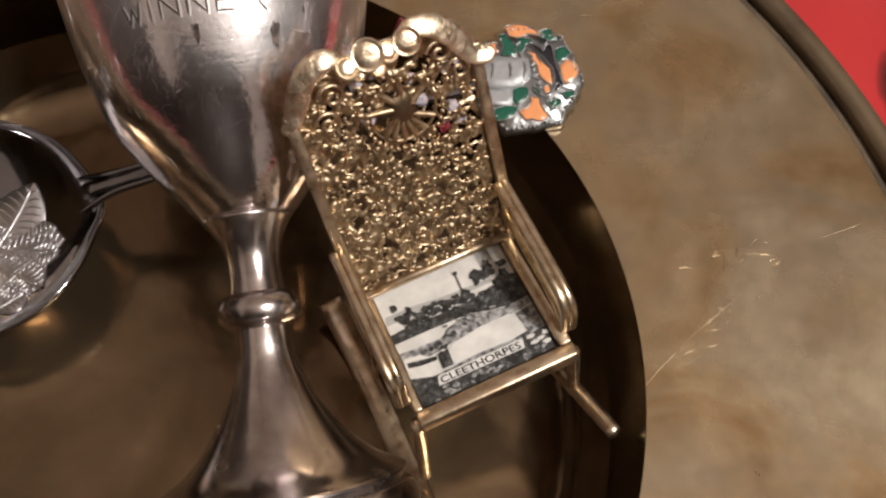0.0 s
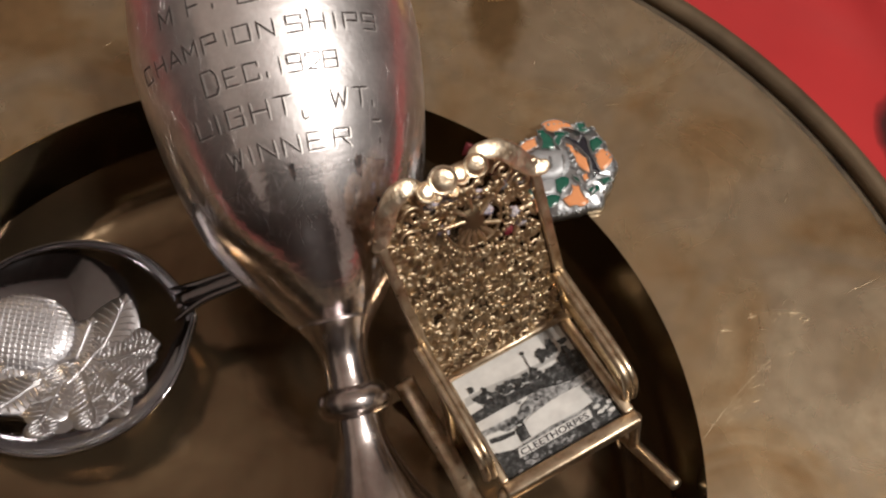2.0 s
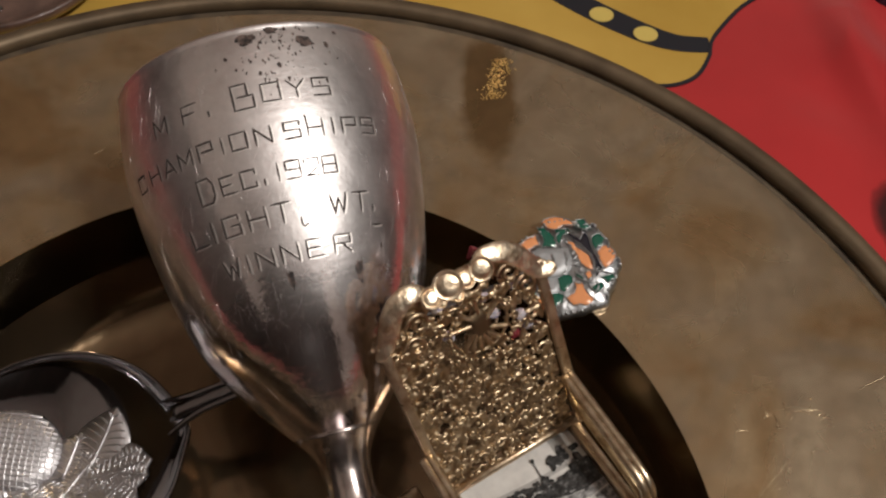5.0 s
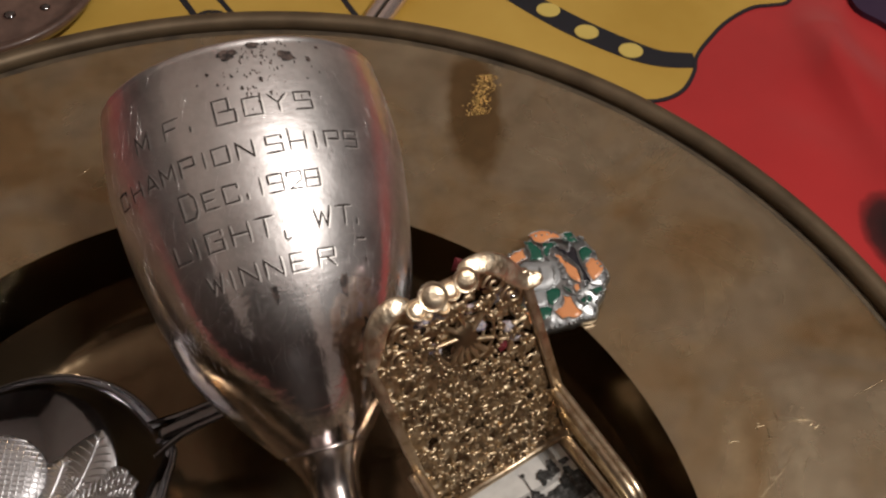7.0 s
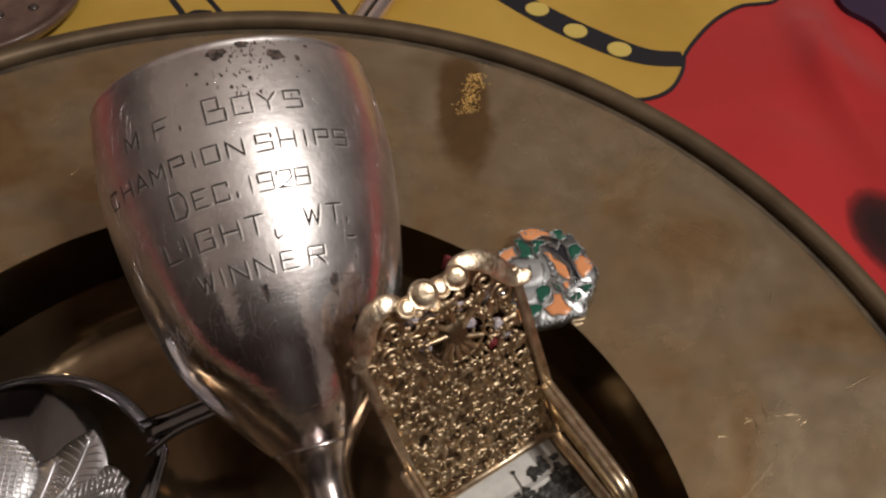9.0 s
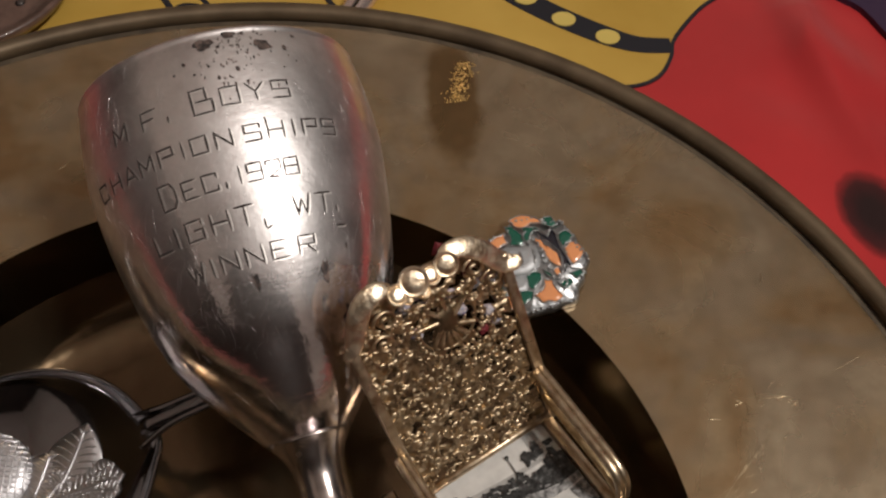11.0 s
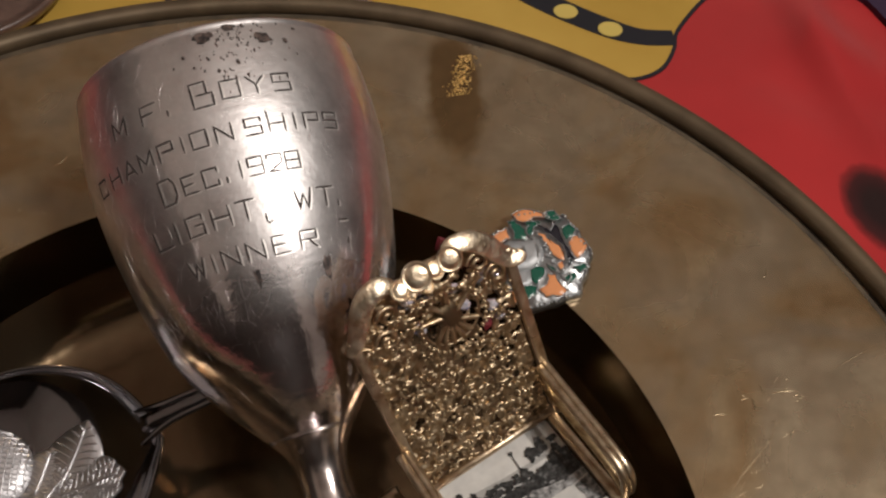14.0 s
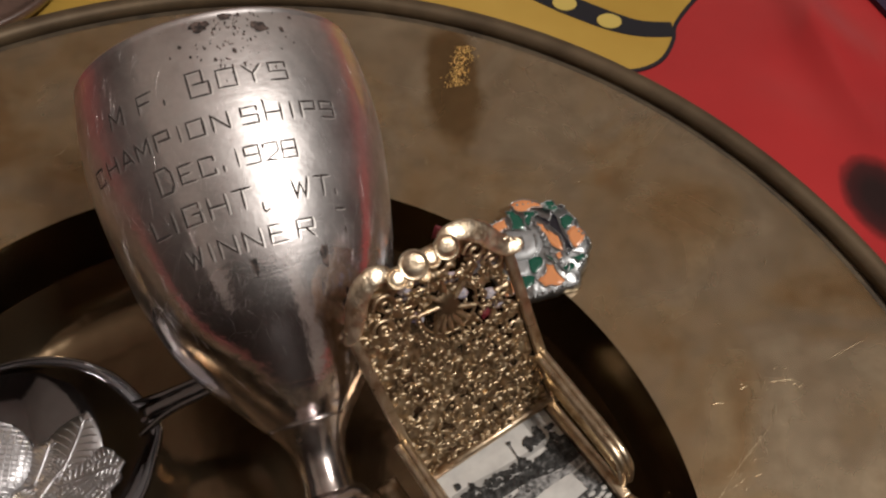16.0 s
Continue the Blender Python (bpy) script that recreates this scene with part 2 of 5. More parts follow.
put(ceiling_paint, "Base Color", ramp(ceiling_paint, noise_of(ceiling_paint, 2.5, 5), [(0.3, (0.72, 0.68, 0.62)), (0.7, (0.84, 0.81, 0.76))]))
dark_wood = mat("dark_wood", (0.10, 0.05, 0.025), 0.45)
put(dark_wood, "Base Color", ramp(dark_wood, noise_of(dark_wood, 6, 5, (1, 12, 1)), [(0.3, (0.05, 0.025, 0.012)), (0.7, (0.16, 0.085, 0.04))]))


# ---- mesh helpers ----
def link(name, bm, material, smooth=True):
    me = bpy.data.meshes.new(name)
    bmesh.ops.recalc_face_normals(bm, faces=bm.faces)
    for f in bm.faces:
        f.smooth = smooth
    bm.to_mesh(me)
    bm.free()
    for m in material if isinstance(material, (list, tuple)) else (material,):
        me.materials.append(m)
    return new(name, me)


def crisp(bm, degrees=35):
    """Keep edges sharper than this from being shaded as one curve."""
    bmesh.ops.recalc_face_normals(bm, faces=bm.faces)
    for e in bm.edges:
        if len(e.link_faces) == 2 and e.calc_face_angle() > radians(degrees):
            e.smooth = False
    return bm


def part(name, bm, material, parent, label="", smooth=True):
    ob = link(name, bm, material, smooth)
    ob.parent = parent
    if label:
        ob["label"] = label
    return ob


def thing(name, m, label, category, group=""):
    ob = new(name)
    ob.empty_display_size = 0.01
    ob.matrix_world = m
    return tagged(ob, label, category, group)


def lathe(bm, profile, n=96):
    """Turn (radius, height) pairs round z; a closed ring of pairs gives a solid."""
    rings = []
    for r, z in profile:
        if r < 1e-6:
            rings.append([bm.verts.new((0, 0, z))])
        else:
            rings.append([bm.verts.new((r * math.cos(2 * math.pi * i / n), r * math.sin(2 * math.pi * i / n), z)) for i in range(n)])
    for a, b in zip(rings, rings[1:]):
        for i in range(n):
            j = (i + 1) % n
            if len(a) == 1 and len(b) == 1:
                continue
            if len(a) == 1:
                bm.faces.new((a[0], b[i], b[j]))
            elif len(b) == 1:
                bm.faces.new((a[i], b[0], a[j]))
            else:
                bm.faces.new((a[i], b[i], b[j], a[j]))
    return bm


def smooth_profile(points, steps=6):
    """A Catmull-Rom run through (radius, height) pairs."""
    p = [Vector(q) for q in points]
    p = [p[0]] + p + [p[-1]]
    out = []
    for i in range(1, len(p) - 2):
        for k in range(steps):
            t = k / steps
            a, b, c, d = p[i - 1], p[i], p[i + 1], p[i + 2]
            out.append(0.5 * (2 * b + (c - a) * t + (2 * a - 5 * b + 4 * c - d) * t * t + (3 * b - a - 3 * c + d) * t ** 3))
    out.append(p[-2])
    return out


def tube(bm, points, radius, n=8, flat=1.0, up=(0, 0, 1), ends=True, steps=1):
    """A bar along points; radius a number or one for each point; flat squeezes it along up."""
    pts = [Vector(q) for q in points]
    if steps > 1:
        pts = smooth_profile(pts, steps)
    m = len(pts)
    if isinstance(radius, (int, float)):
        rad = [radius] * m
    else:
        rad = [float(v) for v in np.interp(np.linspace(0, 1, m), np.linspace(0, 1, len(radius)), radius)]
    rings = []
    for i, q in enumerate(pts):
        d = (pts[min(i + 1, m - 1)] - pts[max(i - 1, 0)]).normalized()
        u = Vector(up)
        s = d.cross(u)
        if s.length < 1e-4:
            s = d.cross(Vector((0.3, 1, 0.2)))
        s.normalize()
        w = s.cross(d)
        rings.append([bm.verts.new(q + rad[i] * (math.cos(a) * s + flat * math.sin(a) * w)) for a in (2 * math.pi * (k + 0.5) / n for k in range(n))])
    for a, b in zip(rings, rings[1:]):
        for i in range(n):
            bm.faces.new((a[i], a[(i + 1) % n], b[(i + 1) % n], b[i]))
    if ends:
        for ring, sgn, i in ((rings[0], -1, 0), (rings[-1], 1, m - 1)):
            d = (pts[min(i + 1, m - 1)] - pts[max(i - 1, 0)]).normalized()
            tip = bm.verts.new(pts[i] + sgn * d * rad[i] * 0.5)
            for k in range(n):
                bm.faces.new((ring[k], ring[(k + 1) % n], tip))
    return bm


def box(bm, lo, hi, bevel=0.0):
    before = set(bm.verts)
    g = bmesh.ops.create_cube(bm, size=1)["verts"]
    for v in g:
        v.co = Vector([l + (c + 0.5) * (h - l) for l, h, c in zip(lo, hi, v.co)])
    if bevel:
        es = [e for e in bm.edges if e.verts[0] in g or e.verts[1] in g]
        es = [e for e in es if e.verts[0] not in before and e.verts[1] not in before]
        bmesh.ops.bevel(bm, geom=es, offset=bevel, segments=2, affect="EDGES", profile=0.5)
    return bm


def blob(bm, c, r, squash=1.0, seg=8, rings=6):
    """A ball, or a lens when squashed."""
    c = Vector(c)
    rows = []
    for k in range(1, rings):
        a = math.pi * k / rings
        rows.append([bm.verts.new(c + Vector((r * math.sin(a) * math.cos(2 * math.pi * i / seg), r * math.sin(a) * math.sin(2 * math.pi * i / seg), r * squash * math.cos(a)))) for i in range(seg)])
    top, low = bm.verts.new(c + Vector((0, 0, r * squash))), bm.verts.new(c - Vector((0, 0, r * squash)))
    for p, q in zip(rows, rows[1:]):
        for i in range(seg):
            bm.faces.new((p[i], q[i], q[(i + 1) % seg], p[(i + 1) % seg]))
    for i in range(seg):
        bm.faces.new((top, rows[0][i], rows[0][(i + 1) % seg]))
        bm.faces.new((low, rows[-1][(i + 1) % seg], rows[-1][i]))
    return bm


def slab(bm, outline, z0, z1, dome=0.0):
    """A flat plate with the given outline, between two heights, its upper edge a little rounded."""
    c = Vector((sum(p[0] for p in outline) / len(outline), sum(p[1] for p in outline) / len(outline)))
    def ring(k, z):
        return [bm.verts.new((c.x + (p[0] - c.x) * k, c.y + (p[1] - c.y) * k, z)) for p in outline]
    h = z1 - z0
    rings = [ring(1, z0), ring(1, z0 + 0.6 * h), ring(0.95, z1), ring(0.5, z1 + dome)]
    n = len(outline)
    for a, b in zip(rings, rings[1:]):
        for i in range(n):
            bm.faces.new((a[i], a[(i + 1) % n], b[(i + 1) % n], b[i]))
    top = bm.verts.new((c.x, c.y, z1 + 1.2 * dome))
    low = bm.verts.new((c.x, c.y, z0))
    for i in range(n):
        bm.faces.new((rings[-1][i], rings[-1][(i + 1) % n], top))
        bm.faces.new((rings[0][(i + 1) % n], rings[0][i], low))
    return bm


def ragged(cx, cy, rx, ry, n=18, rough=0.2, rng=random, turn=0.0):
    out = []
    for i in range(n):
        a = 2 * math.pi * i / n
        k = 1 + rng.uniform(-rough, rough)
        x, y = rx * k * math.cos(a), ry * k * math.sin(a)
        out.append((cx + x * math.cos(turn) - y * math.sin(turn), cy + x * math.sin(turn) + y * math.cos(turn)))
    return out


def letters(text, size=1.0, thin=0.0):
    """Flat letters as vertices and faces, from the built-in font."""
    cu = bpy.data.curves.new("letters", "FONT")
    cu.body, cu.size, cu.offset, cu.resolution_u = text, size, thin, 3
    ob = bpy.data.objects.new("letters", cu)
    scene.collection.objects.link(ob)
    me = bpy.data.meshes.new_from_object(ob.evaluated_get(bpy.context.evaluated_depsgraph_get()))
    vs, fs = [v.co.copy() for v in me.vertices], [tuple(p.vertices) for p in me.polygons]
    bpy.data.objects.remove(ob)
    bpy.data.curves.remove(cu)
    bpy.data.meshes.remove(me)
    return vs, fs


# ---- unseen room, added to close the place and tone the reflections ----
def room():
    x0, x1, y0, y1, z0, z1 = -1.25, 1.8, -1.8, 1.5, -0.76, 2.20
    t = 0.1
    for name, lo, hi, m in (
        ("wall_north", (x0, y1, z0), (x1, y1 + t, z1), wall_paint),
        # dark panelling is added so that the silver reflects dark
        ("wall_south", (x0, y0 - t, z0), (1.02, y0, z1), panel_wood),
        # pale stretch added for the light bar reflected in the bowl
        ("wall_south_east", (1.02, y0 - t, z0), (x1, y0, z1), wall_paint),
        ("wall_east", (x1, y0 - t, z0), (x1 + t, y1 + t, z1), panel_wood),
        # dark lower board added out of view, to darken the cup's reflections
        ("wainscot_west", (x0, y0, z0), (x0 + 0.02, y1, 0.85), panel_wood),
        ("wall_west", (x0 - t, y0 - t, z0), (x0, y1 + t, z1), wall_paint),
        ("ceiling", (x0 - t, y0 - t, z1), (x1 + t, y1 + t, z1 + t), ceiling_paint),
        ("floor", (x0 - t, y0 - t, z0 - t), (x1 + t, y1 + t, z0), dark_wood),
    ):
        tagged(link(name, box(bmesh.new(), lo, hi), m, False), {"wall_paint": "plain cream painted ", "ceiling_paint": "plain white painted ", "panel_wood": "plain dark panelled ", "dark_wood": "plain dark wooden "}[m.name] + name.split("_")[0] + " of the added, unseen room", name.split("_")[0], kind="structure")


room()

table = thing("table", pose(0.0, 0.0, -0.001), "dark wooden table under a printed cloth", "table")
part("tabletop", box(bmesh.new(), (-1.0, -0.8, -0.03), (1.0, 0.8, 0.0), 0.004), dark_wood, table)
for sx in (-0.94, 0.94):
    for sy in (-0.74, 0.74):
        part("leg", box(bmesh.new(), (sx - 0.025, sy - 0.025, -0.759), (sx + 0.025, sy + 0.025, -0.03), 0.003), dark_wood, table)


# ---- printed cloth ----
def cloth_height(x, y):
    """Soft folds in the red part, flat under the tray and the yellow figure."""
    d = (x - 0.1875) + (y - 0.15) * 0.10
    fade = min(1, max(0, (math.hypot(x, y) - 0.165) / 0.03))
    right = min(1, max(0, (x - 0.152 - 0.5 * (y - 0.15)) / 0.02)) * min(1, max(0, (0.212 - y) / 0.022)) * min(1, max(0, (0.222 - x) / 0.02))
    rise = min(1, max(0, (y - 0.115) / 0.080))
    ridge = (0.003 + 0.004 * rise) * math.exp(-(d / (0.0075 if d < 0 else 0.013)) ** 2)
    return fade * right * (ridge + 0.0009 * math.sin(90 * x + 55 * y + 2 * math.sin(40 * y)))


def cloth():
    bm = bmesh.new()
    xs = [*np.linspace(-0.96, 0.10, 40), *np.linspace(0.10, 0.26, 130)[1:], *np.linspace(0.26, 0.96, 30)[1:]]
    ys = [*np.linspace(-0.76, 0.0, 30), *np.linspace(0.0, 0.26, 160)[1:], *np.linspace(0.26, 0.76, 20)[1:]]
    g = [[bm.verts.new((x, y, cloth_height(x, y))) for y in ys] for x in xs]
    for i in range(len(xs) - 1):
        for j in range(len(ys) - 1):
            bm.faces.new((g[i][j], g[i + 1][j], g[i + 1][j + 1], g[i][j + 1]))
    r = bmesh.ops.extrude_face_region(bm, geom=bm.faces[:])
    for v in r["geom"]:
        if isinstance(v, bmesh.types.BMVert):
            v.co.z -= 0.0008
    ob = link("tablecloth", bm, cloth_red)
    tagged(ob, "red printed cloth with a yellow figure, spread under the tray", "cloth")
    return ob


cover = cloth()
from mathutils.geometry import tessellate_polygon


def print_shape(name, outline, material, z=0.0003, steps=6, flat=False):
    """One printed colour field on the cloth: a thin flat patch."""
    pts = [Vector(p) for p in outline]
    if steps > 1:
        ring = [pts[-1]] + pts + pts[:2]
        run = []
        for i in range(1, len(ring) - 2):
            for k in range(steps):
                t = k / steps
                a, b, c, d = ring[i - 1], ring[i], ring[i + 1], ring[i + 2]
                run.append(0.5 * (2 * b + (c - a) * t + (2 * a - 5 * b + 4 * c - d) * t * t + (3 * b - a - 3 * c + d) * t ** 3))
        pts = run
    bm = bmesh.new()
    low = [bm.verts.new((p.x, p.y, 0.0)) for p in pts]
    top = [bm.verts.new((p.x, p.y, z + (0 if flat else cloth_height(p.x, p.y)))) for p in pts]
    for tri in tessellate_polygon([[Vector((p.x, p.y, 0)) for p in pts]]):
        bm.faces.new([top[k] for k in tri])
    for i in range(len(pts)):
        j = (i + 1) % len(pts)
        bm.faces.new((low[i], low[j], top[j], top[i]))
    return part(name, bm, material, cover, smooth=False)


def print_band(name, line, width, material, z):
    pts = smooth_profile([Vector(p) for p in line], 8)
    m = len(pts)
    bm = bmesh.new()
    rows = []
    for i, p in enumerate(pts):
        d = (pts[min(i + 1, m - 1)] - pts[max(i - 1, 0)]).normalized()
        w = width if isinstance(width, float) else float(np.interp(i / (m - 1), np.linspace(0, 1, len(width)), width))
        s = Vector((-d.y, d.x)) * w / 2
        rows.append([bm.verts.new((p.x + k * s.x, p.y + k * s.y, h + (cloth_height(p.x, p.y) if h else 0))) for k, h in ((1, 0), (1, z), (-1, z), (-1, 0))])
    for a, b in zip(rows, rows[1:]):
        for i in range(3):
            bm.faces.new((a[i], a[i + 1], b[i + 1], b[i]))
    return part(name, bm, material, cover, smooth=False)


edge = [(0.100, 0.1535), (0.1113, 0.1558), (0.1226, 0.1563), (0.1310, 0.1605), (0.1370, 0.1690), (0.1395, 0.1760), (0.1450, 0.1835), (0.1550, 0.1940), (0.1660, 0.2012), (0.1735, 0.2026), (0.1790, 0.2035), (0.1822, 0.2062), (0.1850, 0.2130), (0.2000, 0.2250)]
print_shape("yellow_field", edge + [(0.205, 0.26), (0.17, 0.30), (0.0, 0.34), (-0.16, 0.29), (-0.16, 0.16), (-0.06, 0.10), (0.06, 0.10)], cloth_yellow, 0.0004, flat=True)
print_band("outline", edge, 0.0013, cloth_black, 0.0006)
belt = [(0.0760, 0.2160), (0.0850, 0.2065), (0.0940, 0.1978), (0.1045, 0.1890), (0.1175, 0.1800), (0.1275, 0.1755), (0.1385, 0.1745)]
print_band("belt", belt, (0.0095, 0.0095, 0.0100, 0.0100, 0.0095, 0.0080, 0.0072), cloth_black, 0.0005)
for cx, cy in ((0.0790, 0.2140), (0.0925, 0.2005), (0.1040, 0.1890), (0.1175, 0.1795)):
    print_shape("belt_stud", [(cx + 0.0042 * math.cos(a), cy + 0.0036 * math.sin(a)) for a in np.linspace(0, 2 * math.pi, 17)[:-1]], cloth_gold, 0.0008, 1)
print_band("outline", [(-0.038, 0.2180), (-0.0325, 0.2080), (-0.0275, 0.1985), (-0.0255, 0.1900)], 0.0022, cloth_black, 0.0006)
print_band("outline", [(-0.0280, 0.2090), (-0.0220, 0.2095), (-0.0160, 0.2010), (-0.0100, 0.1910)], 0.0018, cloth_black, 0.0006)
print_band("outline", [(-0.0275, 0.1985), (-0.0235, 0.2010), (-0.0185, 0.2005)], 0.0014, cloth_black, 0.0006)
print_band("outline", [(0.0180, 0.2160), (0.0224, 0.2061), (0.0260, 0.1985), (0.0310, 0.1900)], 0.0020, cloth_black, 0.0006)
print_shape("purple_corner", [(0.2040, 0.2080), (0.2120, 0.1890), (0.2280, 0.1650), (0.2800, 0.2300), (0.2300, 0.2700)], cloth_purple, 0.0022, 6)


# ---- brass tray ----
def skewed(bm):
    """The rim is spun a little off the well's centre."""
    for v in bm.verts:
        v.co.x += 0.0020 * min(1, max(0, (math.hypot(v.co.x, v.co.y) - WELL_R) / (RIM_R - WELL_R)))
    return bm


def tray():
    t = thing("brass_tray", pose(0, 0, 0), "round aged brass tray with wide lip and deep well", "tray")
    th = 0.0012
    rise = 0.0072
    wall = [(0.0, FLOOR), (0.03, FLOOR), (0.06, FLOOR), (WELL_R - 0.018, FLOOR), (WELL_R - 0.013, FLOOR + 0.0006), (WELL_R - 0.009, FLOOR + 0.0022), (WELL_R - 0.006, FLOOR + 0.0050), (WELL_R - 0.0038, FLOOR + 0.0095), (WELL_R - 0.0022, FLOOR + 0.0160), (WELL_R - 0.0012, FLOOR + 0.0240), (WELL_R - 0.0004, LIP + 0.0002)]
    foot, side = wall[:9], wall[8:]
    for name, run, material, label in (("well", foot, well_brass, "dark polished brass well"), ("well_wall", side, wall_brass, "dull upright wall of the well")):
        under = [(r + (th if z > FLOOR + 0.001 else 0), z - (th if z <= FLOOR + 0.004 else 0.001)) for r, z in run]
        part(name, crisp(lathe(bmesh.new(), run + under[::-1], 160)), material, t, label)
    lip = [(WELL_R - 0.0003, LIP + 0.0001), (WELL_R - 0.0003, LIP + 0.0004)] + [(WELL_R + (RIM_R - WELL_R) * k, LIP + 0.0004 + (rise - 0.0004) * k ** 1.2) for k in np.linspace(0.05, 0.855, 18)] + [(RIM_R - 0.0072, LIP + rise - 0.0012), (RIM_R - 0.0069, LIP + rise - 0.0018), (RIM_R - 0.0068, LIP + rise - 0.0028)]
    low = [(r, z - th) for r, z in lip[::-1]]
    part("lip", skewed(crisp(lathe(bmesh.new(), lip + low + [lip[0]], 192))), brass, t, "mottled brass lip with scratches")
    groove = [(RIM_R - 0.0069, LIP + rise - 0.0016), (RIM_R - 0.0062, LIP + rise - 0.0021), (RIM_R - 0.0046, LIP + rise - 0.0020), (RIM_R - 0.0034, LIP + rise - 0.0014), (RIM_R - 0.0034, LIP + rise - 0.0030), (RIM_R - 0.0066, LIP + rise - 0.0030), (RIM_R - 0.0069, LIP + rise - 0.0016)]
    part("rim_groove", skewed(crisp(lathe(bmesh.new(), groove, 192))), groove_brown, t, "dark brown groove inside the rim")
    ring = [(RIM_R - 0.0025 + 0.0025 * math.cos(a), LIP + rise - 0.0006 + 0.0025 * math.sin(a)) for a in np.linspace(0, 2 * math.pi, 17)]
    part("rolled_rim", skewed(lathe(bmesh.new(), ring, 192)), rim_brass, t, "dark rolled brass rim")
    return t


tray_ob = tray()


def lip_z(x, y):
    k = max(0.0, (math.hypot(x, y) - WELL_R) / (RIM_R - WELL_R))
    return LIP + 0.0004 + 0.0068 * k ** 1.2


def lip_mark(name, points, width, material, label=""):
    """A thin raised burr along a scratch in the lip."""
    pts = [Vector((x, y, lip_z(x, y) + 0.00005)) for x, y in points]
    part(name, tube(bmesh.new(), pts, width, 5, 0.3, steps=3), material, tray_ob, label)


rng = random.Random(31)
lip_mark("scratch", [(0.0893, -0.0006), (0.0927, 0.0033), (0.0960, 0.0066)], (0.00003, 0.00012, 0.00003), scratch_brass, "bright scratch")
lip_mark("scratch", [(0.0960, 0.0066), (0.0997, 0.0104), (0.1056, 0.0154), (0.1085, 0.0184)], (0.00003, 0.00008, 0.00002), scratch_brass, "bright scratch")
lip_mark("scratch", [(0.0970, 0.0230), (0.0984, 0.0232), (0.0997, 0.0229)], (0.00005, 0.00012, 0.00005), scratch_brass, "bright scratch")
lip_mark("scratch", [(0.1243, 0.0300), (0.1290, 0.0318), (0.1335, 0.0336)], (0.00002, 0.00005, 0.00002), scratch_brass, "bright scratch")
for _ in range(16):
    x, y, q, l = 0.1105 + rng.gauss(0, 0.0040), 0.0255 + rng.gauss(0, 0.0017), rng.gauss(0.35, 0.45), rng.uniform(0.0006, 0.0030)
    lip_mark("scratch", [(x, y), (x + 0.5 * l * math.cos(q), y + 0.5 * l * math.sin(q) + rng.gauss(0, 0.0001)), (x + l * math.cos(q), y + l * math.sin(q))], (0.00003, rng.uniform(0.00006, 0.00016), 0.00003), scratch_brass, "faint scuff")
for _ in range(46):
    a, r = rng.uniform(-0.9, 2.6), rng.uniform(WELL_R + 0.003, RIM_R - 0.010)
    x, y, q, l = r * math.cos(a), r * math.sin(a), rng.uniform(0, 3.14), abs(rng.gauss(0, 0.0022)) + 0.0003
    lip_mark("scratch", [(x, y), (x + 0.5 * l * math.cos(q), y + 0.5 * l * math.sin(q)), (x + l * math.cos(q + 0.2), y + l * math.sin(q + 0.2))], (0.00003, 0.00008, 0.00003), scratch_brass)
grains = bmesh.new()
for _ in range(330):
    u, v = rng.gauss(0, 0.5), rng.uniform(-1, 1)
    x, y = 0.0568 + 0.0026 * u + 0.0018 * v, 0.1200 + 0.0064 * v
    blob(grains, (x, y, lip_z(x, y)), rng.uniform(0.00012, 0.00027), 0.6, 6, 4)
scuffs = bmesh.new()
for _ in range(46):
    f, q, l = rng.uniform(-0.1, 1.1), rng.gauss(0.75, 0.28), rng.uniform(0.0012, 0.0050)
    x, y = 0.0915 + 0.0180 * f + rng.gauss(0, 0.0011), 0.0015 + 0.0172 * f + rng.gauss(0, 0.0013)
    run = [(x, y), (x + 0.5 * l * math.cos(q) + rng.gauss(0, 0.0001), y + 0.5 * l * math.sin(q)), (x + l * math.cos(q), y + l * math.sin(q))]
    tube(scuffs, [Vector((a, b, lip_z(a, b) + 0.00002)) for a, b in run], (0.00001, rng.uniform(0.00002, 0.00005), 0.00001), 4, 0.4, ends=False)
tagged(part("scuffed_patch", scuffs, scratch_brass, tray_ob, "scuffed patch of fine scratches"), kind="stuff")
tagged(part("pitted_patch", grains, bright_brass, tray_ob, "patch of bright pitted brass"), kind="stuff")


# ---- silver cup, lying back with its foot in the well and its bowl over the lip ----
CUP_AT = Vector((0.0215, 0.0, -0.0028 + LIP))
CUP_AXIS = Vector((-0.2125, 0.9068, 0.3660)).normalized()
CUP_SIDE = CUP_AXIS.cross(Vector((0, 0, 1))).normalized()
CUP_FACE = CUP_SIDE.cross(CUP_AXIS)
cup_pose = Matrix((CUP_SIDE, CUP_FACE, CUP_AXIS)).transposed().to_4x4()
cup_pose = Matrix.Translation(CUP_AT) @ cup_pose
BOWL = [(0.0050, 0.0126), (0.0047, 0.0150), (0.0047, 0.0180), (0.0051, 0.0205), (0.0061, 0.0230), (0.0079, 0.0257), (0.0108, 0.0291), (0.0146, 0.0340), (0.0206, 0.0430), (0.0240, 0.0520), (0.0264, 0.0620), (0.0282, 0.0720), (0.0292, 0.0820), (0.0288, 0.0920), (0.0279, 0.0980)]
BOWL_RUN = smooth_profile([Vector(p) for p in BOWL], 5)


def bowl_r(s):
    return float(np.interp(s, [p[1] for p in BOWL_RUN], [p[0] for p in BOWL_RUN]))


